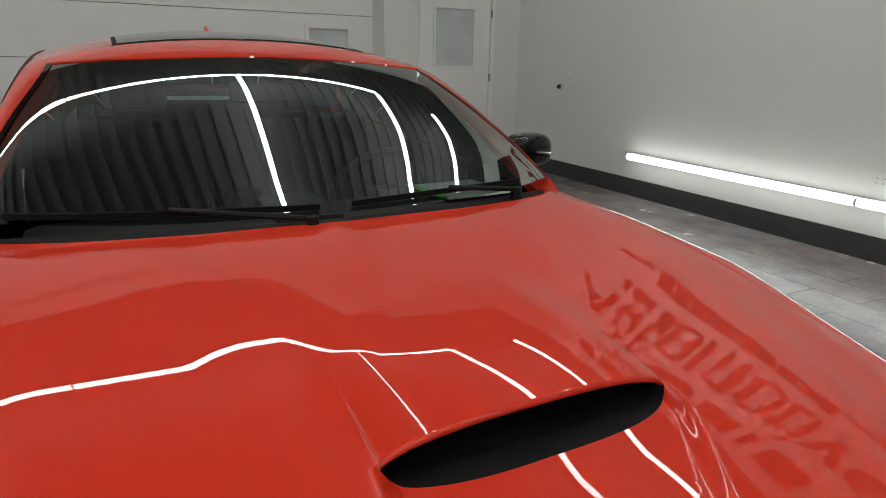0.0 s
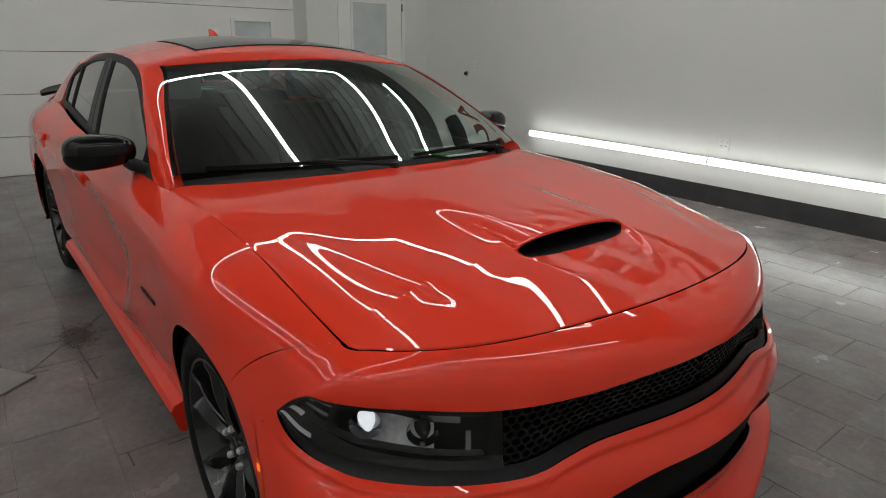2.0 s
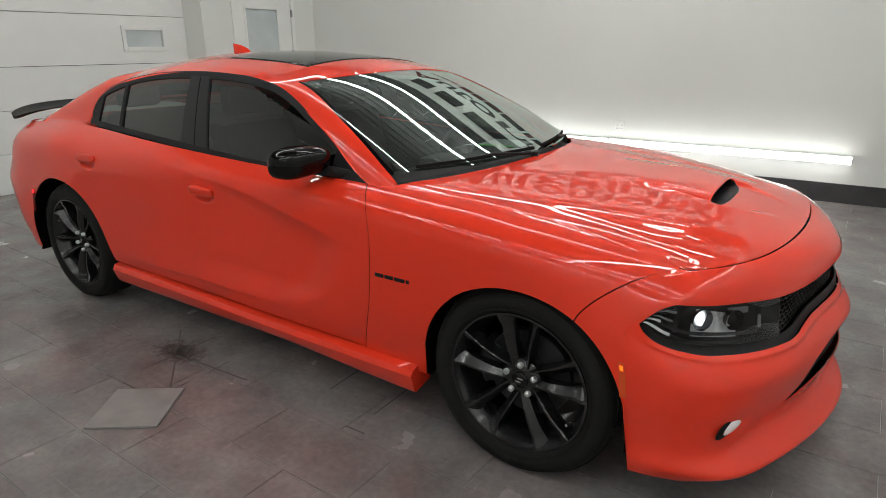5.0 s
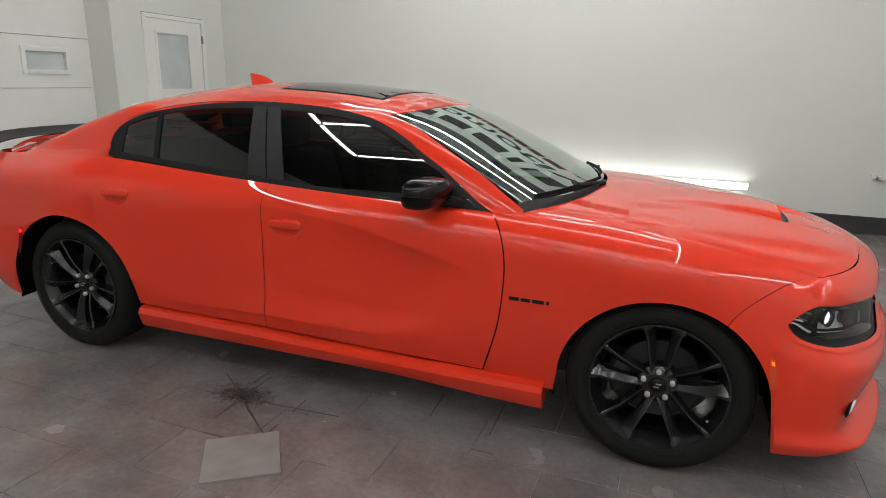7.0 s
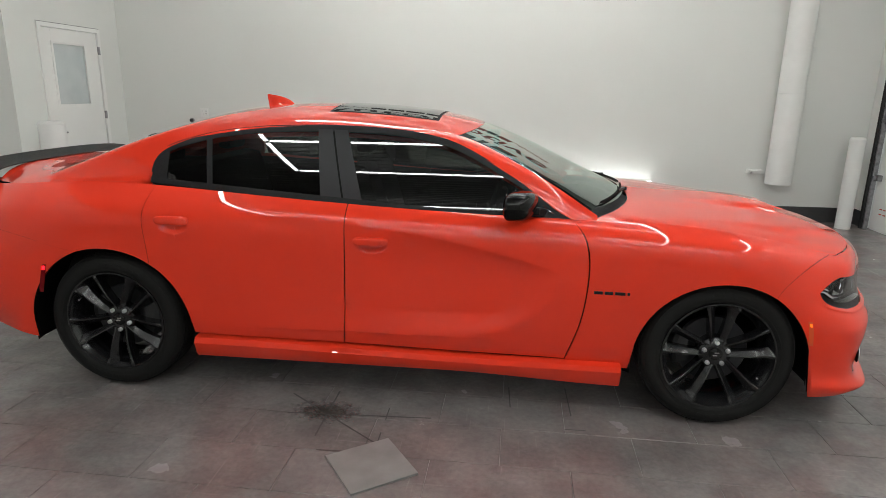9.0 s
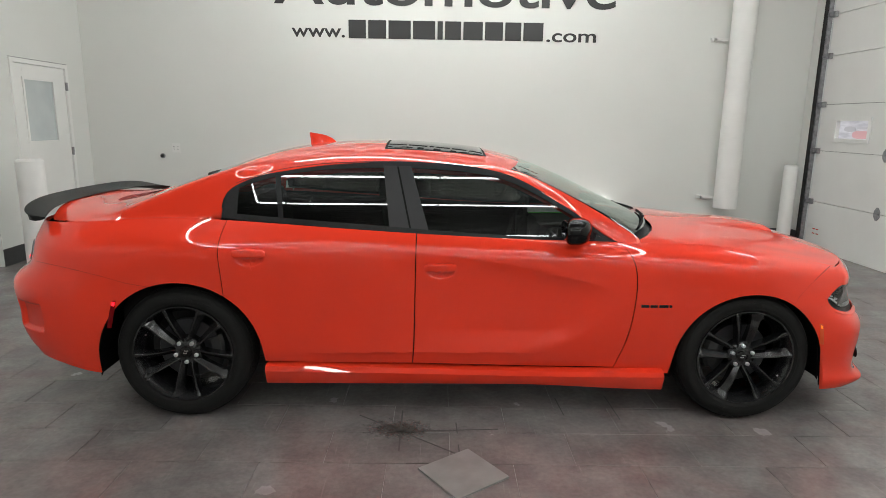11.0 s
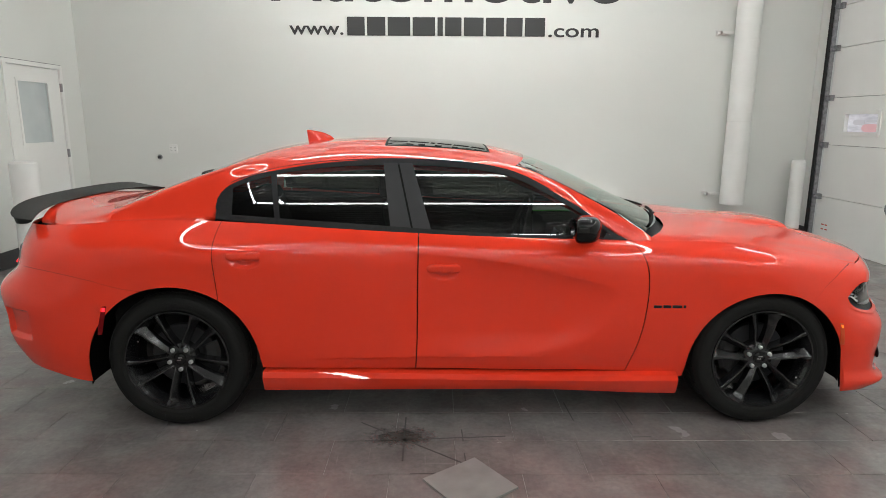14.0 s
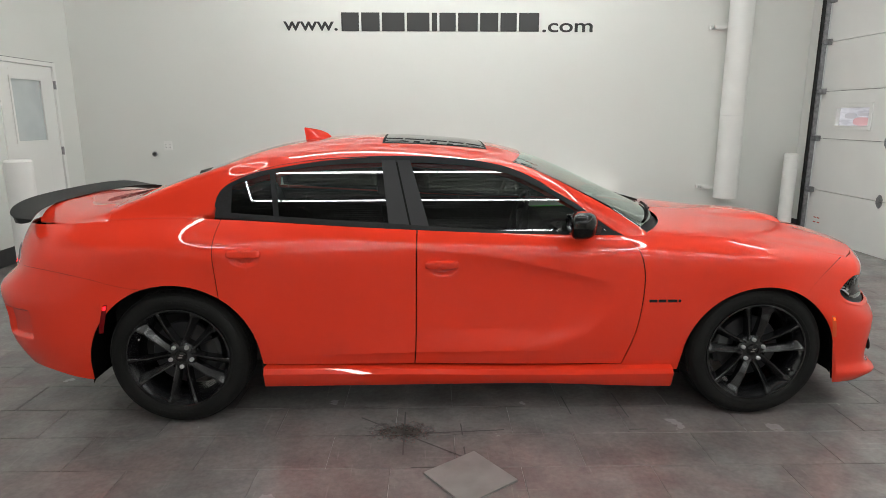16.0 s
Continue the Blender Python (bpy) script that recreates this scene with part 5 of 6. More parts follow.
def ws_edge(lo, hi):
    def b(f, a):
        x = (0.23 + (0.90 - 0.23) * a)[None] + 0 * f[:, None]
        return x, -(pillar_in(x) - lo - (hi - lo) * f[:, None])
    return b


top_patch("screen_border", ws_edge(-0.004, 0.011), 60, 4, black_gloss, "black border of the windscreen", lift=-0.001, flange=0, mirror=True)
# sunroof
sun = lambda lo, hi, w: (lambda f, a: ((lo + (hi - lo) * a)[None] + 0 * f[:, None], ((f * 2 - 1) * w)[:, None] + 0 * a[None]))
top_patch("sunroof_glass", sun(-0.46, 0.10, 0.425), 30, 31, black_gloss, "closed black glass sunroof", lift=0.003, flange=0.006)
top_patch("sunroof_seal", sun(-0.475, 0.115, 0.44), 30, 31, black_matt, lift=0.0012, flange=0.002)

# boot lid
def deck_b(f, a):
    b = (f * 2 - 1)[:, None]
    x0 = -2.40 + 0.085 * np.abs(b) ** 3
    x = x0 + (deck_x(b * 0.63) - x0) * a[None]
    edge = pchip([-2.42, -2.32, -2.08, -1.86], [0.60, 0.62, 0.775, 0.815])
    return x, b * (pillar_in(np.maximum(x, -1.86)) + 0.0 + (edge(x) - 0.63 - 0.01) * smooth01((-1.858 - x) / 0.012))


top_patch("boot_lid", deck_b, 30, 41, paint, "red boot lid")

# spoiler: a wing along the edge of the boot lid, with a lobe at each end that wraps the corner
V, F = [], []
ts = np.sin(np.linspace(-0.5, 0.5, 81) * math.pi)
up = [(-q, q ** 1.35) for q in np.linspace(0, 0.94, 9)]
prof = up + [(-0.985, 0.985), (-1.01, 0.93), (-1.0, 0.84), (-0.93, 0.60)]
under = ((-0.84, 1.0), (-0.62, 1.15), (-0.30, 1.0), (-0.05, 0.6))
for t in ts:
    k = abs(float(t))
    end = math.sqrt(max(1 - k ** 9, 0.0))
    y = 0.802 * t
    xb = -2.242 - 0.138 * (1 - k ** 2.3)
    zb = 1.120 - 0.030 * k ** 5
    chord = (0.112 + 0.040 * k ** 4) * (0.45 + 0.55 * end)
    lift = 0.040 * (1 - 0.30 * k ** 4) * (0.15 + 0.85 * end)
    drop = (0.008 + 0.034 * k ** 6) * (0.35 + 0.65 * end)
    V += [(xb + dx * chord, y, zb + dz * lift) for dx, dz in prof]
    V += [(xb + dx * chord, y, zb - f * drop) for dx, f in under]
n = len(prof) + len(under)
for i in range(len(ts) - 1):
    for j in range(n):
        q = (i * n + j, i * n + (j + 1) % n, (i + 1) * n + (j + 1) % n, (i + 1) * n + j)
        F.append(q[::-1])
last = (len(ts) - 1) * n
F += [tuple(range(n)), tuple(range(last, last + n))[::-1]]
ob = mesh_object("spoiler", V, F, spoiler_black, car, "satin black boot spoiler")
ob.data.set_sharp_from_angle(angle=radians(50))


# ---- side windows ----
belt = pchip([0.90, 0.78, 0.38, -0.21, -0.33, -0.83, -1.28, -1.33], [0.985, 0.988, 0.992, 1.022, 1.031, 1.064, 1.096, 1.10])


def win_patch(name, xs, lo, hi, nz, mat, label="", lift=0.0, flange=0.010):
    """A piece of the side window band; xs may lean: a pair of curves of the fraction of height."""
    f = np.linspace(0, 1, nz)
    X = np.asarray(xs, float)[:, None] + 0 * f[None]
    a, b = lo(X[:, 0]), hi(X[:, 0])
    Z = a[:, None] + (b - a)[:, None] * f[None]
    return lay(name, X, Z, mat, label, lift, flange)


def lay(name, X, Z, mat, label, lift, flange):
    Yv = glass_y(X, Z)
    e = 1e-3
    yx = (glass_y(X + e, Z) - glass_y(X - e, Z)) / (2 * e)
    yz = (glass_y(X, Z + e) - glass_y(X, Z - e)) / (2 * e)
    N = np.stack([yx, -np.ones_like(yx), yz], -1)
    N /= np.linalg.norm(N, axis=-1, keepdims=True)
    return grid_mesh(name, np.stack([X, Yv, Z], -1) + N * lift, N, mat, car, label, flange, flip=False, mirror=True)


top_line = lambda x: top_z(np.clip(x, -1.326, 0.9)) + 0.004
rise = lambda x, d: np.maximum(top_line(x) - d, belt(x) + 0.004)
xs_all = np.concatenate([np.linspace(-1.322, -1.2, 30), np.linspace(-1.19, 0.79, 90)])
win_patch("window_frame", xs_all, lambda x: rise(x, 0.031), top_line, 5, black_satin, "satin black window surround", lift=0.002)
win_patch("belt_moulding", np.linspace(-1.318, 0.80, 80), lambda x: belt(x) - 0.006, lambda x: np.minimum(belt(x) + 0.022, top_line(x) + 0.001), 4, black_satin, "black belt moulding", lift=0.006)


def lean_patch(name, xl, xr, lo, hi, mat, label="", lift=0.0, flange=0.010, nx=24, nz=14):
    """A window piece with leaning ends: xl(f), xr(f) over the height's fraction."""
    f = np.linspace(0, 1, nz)
    g = np.linspace(0, 1, nx)
    X = xl(f)[None] + (xr(f) - xl(f))[None] * g[:, None]
    a, b = lo(X), hi(X)
    Z = a + (b - a) * f[None]
    return lay(name, X, Z, mat, label, lift, flange)


pane_lo, pane_hi = lambda x: belt(x) + 0.012, lambda x: np.maximum(top_line(x) - 0.023, belt(x) + 0.016)
for nm, xl, xr in (("quarter_glass", lambda f: -1.29 + 0.05 * f, lambda f: -1.005 - 0.03 * f),
                   ("rear_door_glass", lambda f: -1.005 - 0.03 * f, lambda f: -0.40 - 0.03 * f)):
    lean_patch(nm, xl, xr, pane_lo, pane_hi, side_glass, "dark privacy glass", lift=-0.006, flange=0, nx=40)
win_patch("front_door_glass", np.linspace(-0.34, 0.775, 60), pane_lo, pane_hi, 14, side_glass, "dark privacy glass", lift=-0.006, flange=0)
lean_patch("pillar_trim", lambda f: -0.425 - 0.04 * f, lambda f: -0.318 - 0.075 * f, pane_lo, pane_hi, black_pillar, "dark grey door pillar trim", lift=0.003)
lean_patch("pillar_trim", lambda f: -0.308 - 0.075 * f, lambda f: -0.215 - 0.10 * f, pane_lo, pane_hi, black_pillar, "", lift=0.003)
lean_patch("pillar_seal", lambda f: -0.325 - 0.075 * f, lambda f: -0.300 - 0.075 * f, pane_lo, pane_hi, black_matt, "", lift=0.0005, nx=6)
lean_patch("window_divider", lambda f: -1.018 - 0.03 * f, lambda f: -0.992 - 0.03 * f, pane_lo, pane_hi, black_satin, "", lift=0.002)
win_patch("quarter_trim", np.linspace(-1.318, -1.240, 16), pane_lo, lambda x: np.maximum(top_line(x) - 0.02, belt(x) + 0.016), 10, black_satin, "", lift=0.001)
lean_patch("mirror_sail", lambda f: 0.60 + 0.01 * f, lambda f: 0.775 - 0.14 * f, pane_lo, lambda x: np.minimum(pane_hi(x), belt(x) + 0.14), black_satin, "black mirror sail", lift=0.002)


# ---- door mirrors, handles, badge, aerial, wipers ----
def mirror_unit(s):
    u = empty("door_mirror")
    u.parent = car
    u["label"] = "gloss black door mirror"
    bm = bmesh.new()
    bmesh.ops.create_uvsphere(bm, u_segments=36, v_segments=20, radius=1.0)
    for v in bm.verts:
        x, y, z = v.co
        k = lambda c, p: math.copysign(abs(c) ** p, c)
        x, y, z = k(x, 0.62), k(y, 0.66), k(z, 0.72)
        back = 1.0 if x > 0 else 0.55
        y2 = y * 0.114
        z2 = z * (0.060 - 0.009 * y) + 0.008 * y
        v.co = (0.538 + x * 0.088 * back + 0.03 * y, (-0.945 + y2) * s, 1.072 + z2)
    bmesh.ops.recalc_face_normals(bm, faces=bm.faces)
    part("mirror_cap", bm, black_gloss, u, smooth=True)
    bm = bmesh.new()
    box(bm, (0.53, -0.875, 1.008), (0.65, -0.79, 1.050), 0.014)
    for v in bm.verts:
        if v.co.y > -0.84:
            v.co.x += 0.05
            v.co.z -= 0.02
        v.co.y *= s
    bmesh.ops.recalc_face_normals(bm, faces=bm.faces)
    part("mirror_arm", bm, black_satin, u)
    bm = bmesh.new()
    bmesh.ops.create_uvsphere(bm, u_segments=24, v_segments=10, radius=1.0, matrix=Matrix.Translation((0.489, -0.945 * s, 1.072)) @ Matrix.Diagonal((0.004, 0.104, 0.050, 1)))
    part("mirror_glass", bm, chrome, u, smooth=True)


both_sides(mirror_unit)


def side_point(x, z, lo=6.5, hi=13.5):
    """A point and normal of the body side at x and height z."""
    v = 4.0
    uu = 9.0
    for _ in range(12):
        uu = u_at(x, v, lo, hi)
        vs = np.linspace(0, 7, 200)
        v = float(np.interp(z, body(np.full(200, uu), vs)[:, 2], vs))
    return Vector(body(np.array([uu]), np.array([v]))[0]), Vector(body_n(np.array([uu]), np.array([v]))[0])


def door_handle(s, x, z):
    p, n = side_point(x, z)
    h = empty("door_handle")
    h.parent = car
    S = Matrix.Diagonal((1, s, 1, 1))
    m = S @ oriented(p, n)
    bm = bmesh.new()
    bmesh.ops.create_uvsphere(bm, u_segments=30, v_segments=14, radius=1.0)
    for v in bm.verts:
        x0, y0, z0 = v.co
        k = lambda c, q: math.copysign(abs(c) ** q, c)
        v.co = (k(x0, 0.45) * 0.086, k(y0, 0.6) * 0.023 + 0.004, k(z0, 0.7) * 0.014 + 0.023)
    bmesh.ops.transform(bm, matrix=m, verts=bm.verts)
    bmesh.ops.recalc_face_normals(bm, faces=bm.faces)
    part("grip", bm, paint, h, smooth=True)


for s in (1, -1):
    for x, z in HANDLES:
        door_handle(s, x, z)


def badge(s):
    bm = bmesh.new()
    S = Matrix.Diagonal((1, s, 1, 1))
    at = 0.918
    for w in (0.040, 0.038, 0.048, 0.012):
        p, n = side_point(at + w / 2, 0.665, 4.5, 7.2)
        m = S @ oriented(p, n)
        box(bm, (-w / 2, -0.007, -0.001), (w / 2, 0.007, 0.0045), 0.001, m)
        at += w + 0.009
    bmesh.ops.recalc_face_normals(bm, faces=bm.faces)
    part("wing_badge", bm, black_satin, car, "black badge of plain bars")


both_sides(badge)

bm = bmesh.new()
fin_rows = ((0.0, -0.058, 0.125, 0.032), (0.028, -0.060, 0.108, 0.022), (0.052, -0.064, 0.080, 0.014), (0.068, -0.066, 0.045, 0.009), (0.076, -0.062, 0.015, 0.004))
rings = []
for h, xa, xb, hw in fin_rows:
    ring = []
    for k in range(16):
        a = 2 * math.pi * k / 16
        t = (math.cos(a) + 1) / 2
        ring.append(bm.verts.new((-0.925 + xa + (xb - xa) * t, hw * math.sin(a) * (1 - 0.55 * t), 1.458 + h - 0.012 * t)))
    rings.append(ring)
for p, q in zip(rings, rings[1:]):
    for k in range(16):
        bm.faces.new((p[k], p[(k + 1) % 16], q[(k + 1) % 16], q[k]))
bm.faces.new(rings[-1])
bmesh.ops.recalc_face_normals(bm, faces=bm.faces)
part("aerial_fin", bm, paint, car, "red shark-fin aerial", smooth=True)

# cowl and wipers at the foot of the windscreen
def cowl_b(f, a):
    y = (a * 2 - 1) * 0.78
    x0, x1 = sill_x(y) - 0.02, rear_x(np.abs(y)) + 0.03
    return x0[None] + (x1 - x0)[None] * f[:, None], y[None] + 0 * f[:, None]


f, a = np.linspace(0, 1, 12), np.linspace(0, 1, 60)
X, Yv = cowl_b(f, a)
Z = np.minimum(roof_z(X, Yv), bonnet_z(np.maximum(X, 1.0), Yv) + 0.01) - 0.045 + 0.03 * (1 - f[:, None]) ** 2
N = np.zeros((*X.shape, 3))
N[..., 2] = 1
grid_mesh("cowl", np.stack([X, Yv, Z], -1), N, black_satin, car, "black plastic cowl", 0.03, flip=False, mirror=False)


def wiper(y0, y1, lift, lab):
    w = empty("wiper")
    w.parent = car
    w["label"] = lab
    n = 24
    pts = []
    for i in range(n + 1):
        t = i / n
        y = y0 + (y1 - y0) * t
        x = float(sill_x(y)) - lift * math.sin(math.pi * (0.15 + 0.7 * t))
        pts.append(Vector((x, y, float(roof_z(np.array(x), np.array(y))) + 0.007)))
    V, F = [], []
    for p in pts:
        V += [p + Vector((-0.006, 0, -0.006)), p + Vector((-0.004, 0, 0.007)), p + Vector((0.004, 0, 0.007)), p + Vector((0.006, 0, -0.006))]
    for i in range(n):
        for j in range(3):
            F.append((i * 4 + j, i * 4 + j + 1, i * 4 + j + 5, i * 4 + j + 4))
    mesh_object("blade", V, F, black_matt, w, smooth=False)
    bm = bmesh.new()
    q0, q1 = Vector((float(sill_x(y0)) + 0.012, y0 + (y1 - y0) * 0.04, pts[0].z - 0.020)), pts[n // 2] + Vector((0.006, 0, 0.010))
    cyl(bm, q0, q1, 0.008, 0.006, seg=8)
    cyl(bm, q0 - Vector((0, 0, 0.05)), q0 + Vector((0, 0, 0.006)), 0.020, 0.016, seg=14)
    part("arm", bm, black_satin, w, smooth=True)


wiper(-0.06, -0.70, 0.020, "black windscreen wiper")
wiper(0.60, 0.02, 0.024, "black windscreen wiper")


# ---- wheels ----
def tyre_wheel():
    w = empty("wheel")
    T = 0.122
    prof = [(0.262, -T + 0.020), (0.275, -T + 0.006), (0.300, -T - 0.002), (0.326, -T + 0.000), (0.345, -T + 0.012), (0.356, -T + 0.030), (0.362, -T + 0.055),
            (0.364, -0.02), (0.364, 0.02), (0.362, T - 0.055), (0.356, T - 0.03), (0.326, T), (0.262, T - 0.02)]
    V, F = lathe(prof, 96)
    ty = mesh_object("tyre", V, F, rubber, w, "black low-profile tyre")
    # raised rings and plain bars on the sidewall
    V, F = lathe([(0.281, -T - 0.0005), (0.283, -T - 0.003), (0.286, -T - 0.001)], 96)
    mesh_object("sidewall_ring", V, F, rubber, ty)
    V, F = lathe([(0.338, -T + 0.004), (0.341, -T + 0.0035), (0.343, -T + 0.009)], 96)
    mesh_object("sidewall_ring", V, F, rubber, ty)
    for a0 in (60, 240):
        for i in range(7):
            bm = bmesh.new()
            box(bm, (0.300, -T - 0.0032, -0.011), (0.316, -T + 0.002, 0.009), 0.001, Matrix.Rotation(-radians(a0 + i * 6.5), 4, "Y"))
            part("sidewall_bar", bm, rubber, ty)
    # tread blocks
    bm = bmesh.new()
    for i in range(72):
        m = Matrix.Rotation(2 * math.pi * i / 72, 4, "Y")
        for y0, y1 in ((-0.082, -0.062), (-0.056, -0.020), (-0.014, 0.014), (0.020, 0.056), (0.062, 0.082)):
            box(bm, (0.359 if abs(y0 + y1) > 0.12 else 0.362, y0, -0.0125), (0.3665 if abs(y0 + y1) < 0.12 else 0.3632, y1, 0.0125), 0, m)
    tagged(part("tread_pattern", bm, rubber, ty), kind="stuff")
    # rim barrel
    V, F = lathe([(0.262, -T + 0.022), (0.269, -T + 0.012), (0.268, -T + 0.006), (0.260, -T + 0.006), (0.257, -T + 0.014), (0.252, -T + 0.022), (0.230, -T + 0.058), (0.225, -0.03), (0.224, 0.03), (0.230, 0.11)], 96)
    rim = mesh_object("rim", V, F, rim_black, w, "gloss black alloy rim")
    rim.data.set_sharp_from_angle(angle=radians(50))

    def spoke(side, c):
        """One blade of a pair: a ridge along the pair's outer edge, a broad flank towards the other blade, flared at the rim."""
        verts, faces = [], []
        n = 18
        for i in range(n + 1):
            t = i / n
            r = 0.040 + (0.260 - 0.040) * t
            off = 0.020 + 0.036 * t
            a = radians(c + side * (36 - math.degrees(math.asin(min(off / r, 0.9)))))
            face_y = -T + 0.020 + 0.034 * (1 - t) ** 1.6 - 0.012 * math.sin(math.pi * t)
            face_y -= 0.013 * float(smooth01(np.array((t - 0.80) / 0.16)))
            hw = 0.0090 + 0.008 * t + 0.009 * smooth01(np.array((t - 0.76) / 0.24))
            co, si = math.cos(a), math.sin(a)
            slope = 0.012 + 0.026 * t
            for off, dy in ((-1.0, 0.060), (-1.0, 0.004), (-0.78, 0.0), (-0.30, 0.001), (1.35, slope), (1.35, 0.060)):
                o = off * float(hw) * side
                verts.append((r * co - o * si, face_y + dy, r * si + o * co))
        for i in range(n):
            for j in range(5):
                q = (i * 6 + j, (i + 1) * 6 + j, (i + 1) * 6 + j + 1, i * 6 + j + 1)
                faces.append(q if side > 0 else q[::-1])
        ob = mesh_object("spoke", verts, faces, rim_black, rim)
        ob.data.set_sharp_from_angle(angle=radians(22))

    for k in range(5):
        for side in (-1, 1):
            spoke(side, 270 + 72 * k)
    V, F = lathe([(0.0, -T + 0.046), (0.036, -T + 0.046), (0.075, -T + 0.052), (0.082, -T + 0.075), (0.080, 0.0)], 40)
    mesh_object("hub", V, F, rim_black, rim)
    V, F = lathe([(0.0, -T + 0.038), (0.028, -T + 0.039), (0.032, -T + 0.044), (0.032, -T + 0.05)], 32)
    cap = mesh_object("centre_cap", V, F, black_gloss, w, "black centre cap")
    bm = bmesh.new()
    for dx in (-0.007, 0.006):
        box(bm, (-0.011 + dx * 0.6, -T + 0.0365, -0.003 + dx), (0.011 + dx * 0.6, -T + 0.039, 0.003 + dx), 0.0005)
    part("cap_mark", bm, chrome, cap, "two small silver bars")
    for k in range(5):
        a = radians(90 + 72 * k)
        bm = bmesh.new()
        c = Vector((0.0575 * math.cos(a), 0, 0.0575 * math.sin(a)))
        cyl(bm, c + Vector((0, -T + 0.055, 0)), c + Vector((0, -T + 0.037, 0)), 0.0115, 0.0110, seg=6)
        cyl(bm, c + Vector((0, -T + 0.037, 0)), c + Vector((0, -T + 0.032, 0)), 0.0108, 0.006, seg=12)
        part("lug_nut", bm, nut_silver, w, "bright lug nut")
    a = radians(-28)
    bm = bmesh.new()
    cyl(bm, (0.232 * math.cos(a), -T + 0.05, 0.232 * math.sin(a)), (0.222 * math.cos(a), -T + 0.018, 0.222 * math.sin(a)), 0.005, seg=10)
    part("tyre_valve", bm, chrome, w, "silver valve cap")
    # brake behind the spokes
    V, F = lathe([(0.06, -0.010), (0.165, -0.010), (0.168, -0.006), (0.168, 0.016), (0.06, 0.016)], 64)
    disc = mesh_object("brake_disc", V, F, steel, w, "grey steel brake disc")
    disc.data.set_sharp_from_angle(angle=radians(40))
    V, F = lathe([(0.0, -0.03), (0.07, -0.03), (0.08, -0.012), (0.08, 0.02)], 40)
    mesh_object("disc_hat", V, F, caliper_grey, disc)
    V, F = [], []
    for i in range(15):
        a = radians(150 + i * 4)
        k = 1 - 0.25 * abs(i - 7) / 7
        for r, y in ((0.112, 0.04), (0.112, -0.034 * k), (0.130, -0.044 * k), (0.178, -0.044 * k), (0.196, -0.030 * k), (0.196, 0.04)):
            V.append((r * math.cos(a), y, r * math.sin(a)))
    for i in range(14):
        for j in range(5):
            F.append((i * 6 + j, i * 6 + j + 1, i * 6 + j + 7, i * 6 + j + 6))
    F += [tuple(range(6)), tuple(range(84, 90))[::-1]]
    mesh_object("brake_caliper", V, F, caliper_grey, w, "black brake caliper", smooth=False)
    return w


wheel = tyre_wheel()
wheel.parent = car
HUB_Y, HUB_Z = -0.800, 0.364
wheel.matrix_basis = pose(1.526, HUB_Y, HUB_Z, 0, 0, 0)
wheel["label"] = "black five-spoke alloy wheel"
for x, y, rz, ry in ((-1.526, HUB_Y, 0, 180), (1.526, -HUB_Y, 180, 20), (-1.526, -HUB_Y, 180, 40)):
    copy_thing(wheel, pose(x, y, HUB_Z + (0.006 if x < 0 else 0), 0, ry, rz))

# ---- cabin ----
bm = bmesh.new()
box(bm, (-1.9, -0.76, 0.30), (1.25, 0.76, 0.42))
part("cabin_floor", bm, cabin_black, car)
bm = bmesh.new()
box(bm, (0.55, -0.72, 0.42), (1.16, 0.72, 0.945), 0.05)
box(bm, (0.50, -0.10, 0.42), (0.85, 0.12, 0.97), 0.05)
part("dashboard", bm, cabin_black, car, "black dashboard", smooth=True)
bm = bmesh.new()
box(bm, (-1.95, -0.70, 0.42), (-1.35, 0.70, 1.07), 0.06)
part("parcel_shelf", bm, cabin_black, car, smooth=True)


def seat(x, y, w, rear):
    st = empty("seat", pose(x, y, 0.42))
    st.parent = car
    bm = bmesh.new()
    box(bm, (-0.28, -w / 2, 0.05), (0.27, w / 2, 0.22), 0.06)
    part("seat_cushion", bm, seat_cloth, st, smooth=True)
    bm = bmesh.new()
    box(bm, (-0.36, -w / 2, 0.15), (-0.20, w / 2, 0.72), 0.06)
    for v in bm.verts:
        v.co.x -= 0.28 * max(v.co.z - 0.15, 0)
    part("seat_back", bm, seat_cloth, st, smooth=True)
    for hy in ((0.0,) if not rear else (-0.42, 0.42)):
        bm = bmesh.new()
        box(bm, (-0.53, hy - 0.13, 0.74), (-0.43, hy + 0.13, 0.90), 0.04)
        part("headrest", bm, seat_cloth, st, smooth=True)


seat(0.02, -0.38, 0.50, False)
seat(0.02, 0.38, 0.50, False)
seat(-0.95, 0.0, 1.30, True)
bm = bmesh.new()
for i in range(28):
    a0, a1 = 2 * math.pi * i / 28, 2 * math.pi * (i + 1) / 28
    cyl(bm, (0.19 * math.cos(a0) * 0.35 + 0.42, 0.38 + 0.19 * math.sin(a0), 0.89 + 0.19 * math.cos(a0)),
        (0.19 * math.cos(a1) * 0.35 + 0.42, 0.38 + 0.19 * math.sin(a1), 0.89 + 0.19 * math.cos(a1)), 0.015, seg=8, caps=False)
steering = part("steering_wheel", bm, cabin_black, car, "black steering wheel", smooth=True)
bm = bmesh.new()
box(bm, (0.42, 0.33, 0.82), (0.50, 0.43, 0.95), 0.02)
part("wheel_boss", bm, cabin_black, steering, smooth=True)
bm = bmesh.new()
box(bm, (0.40, -0.13, 1.255), (0.43, 0.13, 1.315), 0.012)
part("inside_mirror", bm, cabin_black, car, "black inside mirror")
bm = bmesh.new()
box(bm, (0.36, -0.06, 1.325), (0.44, 0.06, 1.352), 0.01)
part("sensor_pod", bm, black_satin, car)

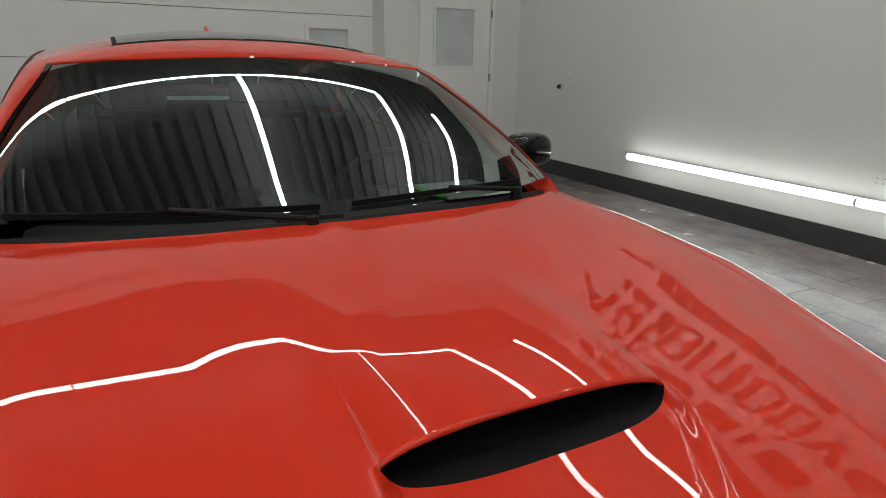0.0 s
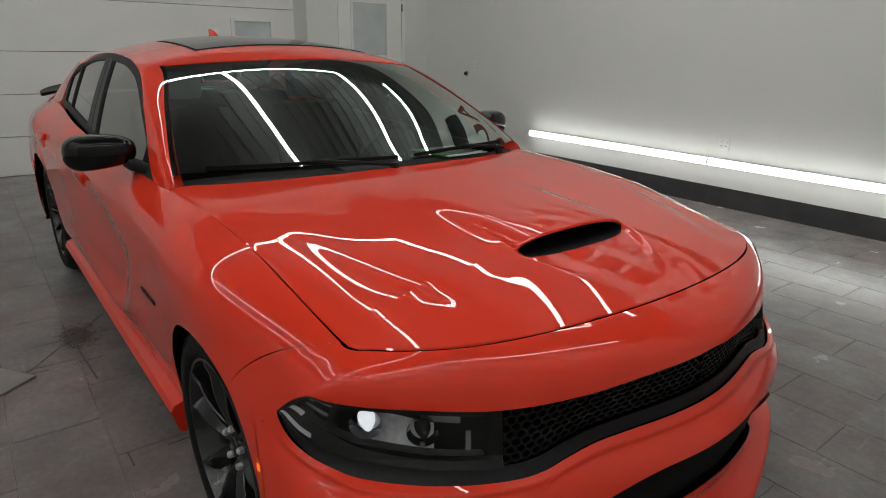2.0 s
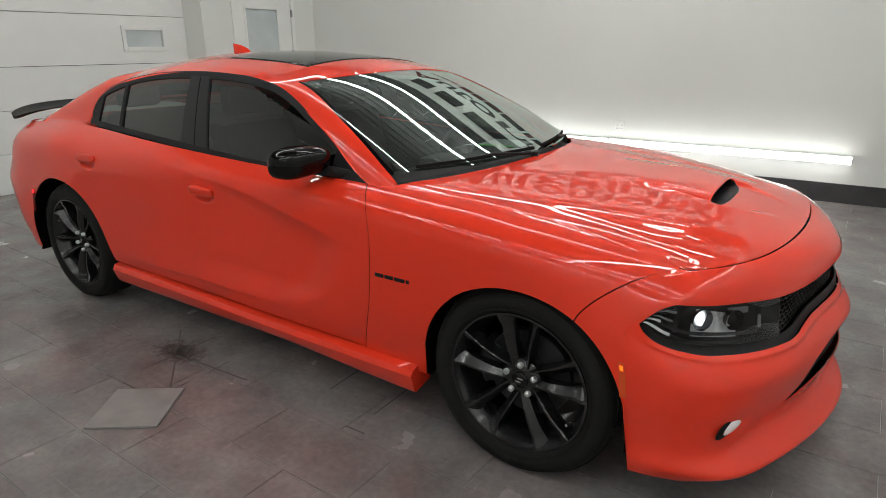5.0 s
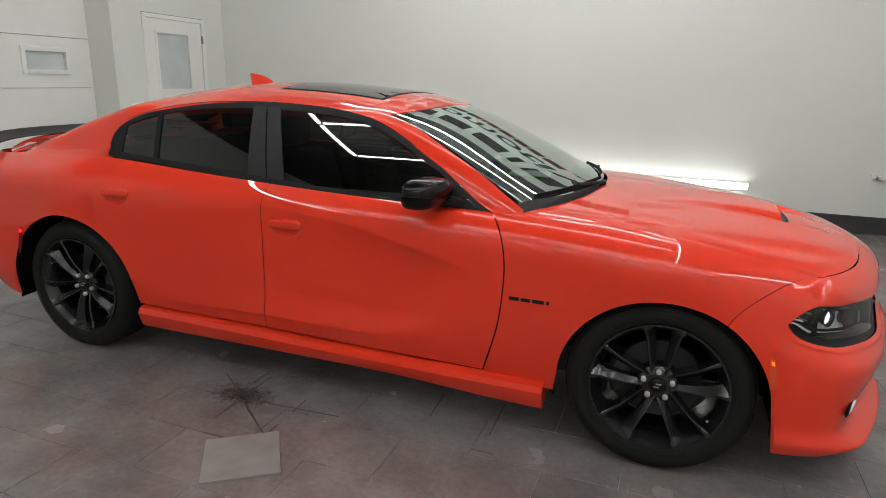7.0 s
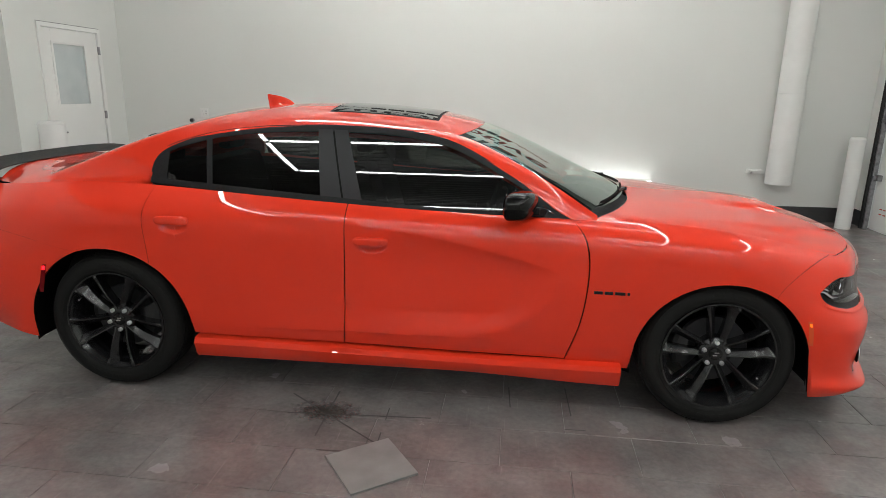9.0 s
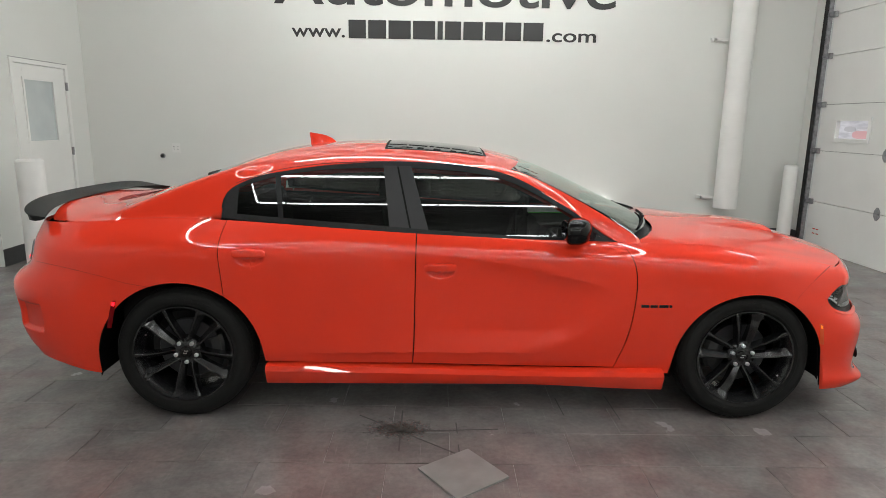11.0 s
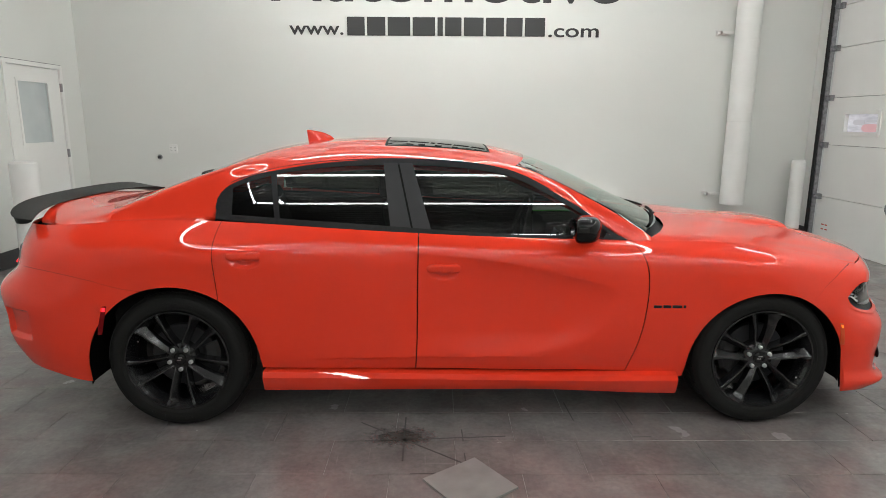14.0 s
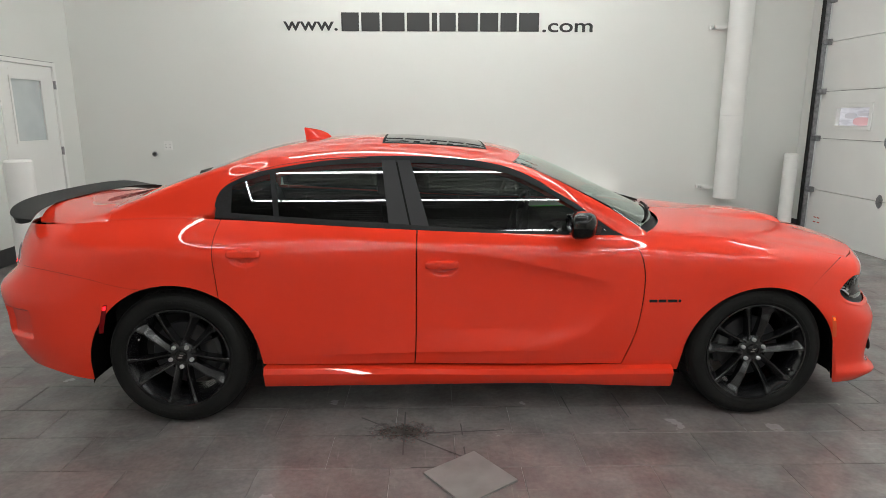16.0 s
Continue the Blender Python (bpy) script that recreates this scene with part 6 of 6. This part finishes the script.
# papers on the dashboard
sheets = tagged(empty("paper_sheets", pose(0.64, 0.60 + CAR_Y, 0.957, 0, 0, 4)), "white papers with a green edge on the dashboard", "papers")
bm = bmesh.new()
box(bm, (-0.12, -0.13, 0.0), (0.14, 0.13, 0.003))
part("sheet", bm, paper, sheets)
bm = bmesh.new()
box(bm, (-0.13, -0.15, 0.0035), (0.12, -0.125, 0.006))
part("green_sheet", bm, green_pen, sheets, "bright green folded edge")

# ---- floor pieces ----
TX, TY, GAP, ROW_Y, TURN = 0.6096, 0.3062, 0.0034, -1.088, radians(-0.9)
loose = tagged(empty("loose_tile", pose(-0.045, -1.480, 0.0, 0, 0, -54.5)), "loose square grey tile lying on the floor", "tile")
bm = bmesh.new()
box(bm, (-0.152, -0.152, 0.0005), (0.152, 0.152, 0.0105), 0.0015)
part("slab", bm, loose_tile, loose)


def tile_mesh(w, d):
    bm = bmesh.new()
    box(bm, (0, 0, -0.0035), (w, d, 0.0))
    top = [e for e in bm.edges if all(abs(v.co.z) < 1e-6 for v in e.verts)]
    bmesh.ops.bevel(bm, geom=top, offset=0.0012, segments=1, affect="EDGES")
    me = bpy.data.meshes.new("tile")
    bm.to_mesh(me)
    bm.free()
    me.materials.append(tile_mat)
    return me


full_tile = tile_mesh(TX - GAP, TY - GAP)
far_v, far_f = [], []
row0 = int(math.floor((Y0 - 0.1 - ROW_Y) / TY))
near_count = 0
for r in range(row0, int((Y1 + 0.1 - ROW_Y) / TY) + 1):
    ya = ROW_Y + r * TY
    shift = 0.225 if r % 2 == 0 else 0.53
    n0 = int(math.floor((GX0 - 0.2 - shift) / TX))
    for c in range(n0, int((X1 + 0.3 - shift) / TX) + 1):
        xa = shift + c * TX
        ylo, yhi = max(ya, Y0 - 0.1), min(ya + TY - GAP, Y1 + 0.1)
        if yhi - ylo < 0.02:
            continue
        near = -3.2 < ya < -0.5 and -2.9 < xa < 3.4 or -0.5 <= ya < 2.2 and 2.0 < xa < 4.2
        if near and near_count < 300 and ylo == ya:
            t = new("tile", full_tile)
            t.parent = floor
            t.matrix_basis = Matrix.Rotation(TURN, 4, "Z") @ Matrix.Translation((xa, ya, 0))
            near_count += 1
        else:
            b = len(far_v)
            xh = xa + TX - GAP
            e = 0.0012
            far_v += [(xa, ylo, -0.0035), (xh, ylo, -0.0035), (xh, yhi, -0.0035), (xa, yhi, -0.0035),
                      (xa, ylo, -e), (xh, ylo, -e), (xh, yhi, -e), (xa, yhi, -e),
                      (xa + e, ylo + e, 0), (xh - e, ylo + e, 0), (xh - e, yhi - e, 0), (xa + e, yhi - e, 0)]
            for k in range(4):
                n = (k + 1) % 4
                far_f += [(b + k, b + n, b + 4 + n, b + 4 + k), (b + 4 + k, b + 4 + n, b + 8 + n, b + 8 + k)]
            far_f.append((b + 8, b + 9, b + 10, b + 11))
co, si = math.cos(TURN), math.sin(TURN)
far_v = [(x * co - y * si, x * si + y * co, z) for x, y, z in far_v]
far = mesh_object("far_tiles", far_v, far_f, tile_mat, floor, "", smooth=False)
tagged(far, kind="stuff")

# dark ruled marks and a dried stain by the loose tile
marks = tagged(empty("floor_stain", pose(-0.355, -1.078, 0)), "dark dried stain with crossing pen-like scratches on tiles", "stain")
for ang, a, b in ((90, -0.20, 0.24), (3, -0.20, 0.52), (-38, -0.30, 0.36)):
    bm = bmesh.new()
    box(bm, (a, -0.0042, 0.0003), (b, 0.0042, 0.0009))
    bmesh.ops.rotate(bm, verts=bm.verts, cent=(0, 0, 0), matrix=Matrix.Rotation(radians(ang), 3, "Z"))
    part("scratch", bm, stain_dark, marks)
for x, y, ang, ln in ((0.298, 0.04, 91, 0.12), (0.30, -0.17, 91, 0.07), (0.905, 0.30, 92, 0.22), (1.21, 0.29, 91, 0.30), (0.12, -0.31, 1, 0.16), (1.22, 0.01, 1, 0.1)):
    bm = bmesh.new()
    box(bm, (-ln / 2, -0.0032, 0.0003), (ln / 2, 0.0032, 0.0009))
    bmesh.ops.rotate(bm, verts=bm.verts, cent=(0, 0, 0), matrix=Matrix.Rotation(radians(ang), 3, "Z"))
    bmesh.ops.translate(bm, verts=bm.verts, vec=(x, y, 0))
    part("joint_mark", bm, stain_dark, marks)

# the stain itself: one thin dried film with a ragged rim
film = mesh_object("dried_film", [(-0.22, -0.14, 0), (0.22, -0.14, 0), (0.22, 0.14, 0), (-0.22, 0.14, 0)], [(0, 1, 2, 3)], stain_soft, marks, "dark dried film", smooth=False)
film.location = (-0.01, 0.03, 0.0002)
film.visible_shadow = False
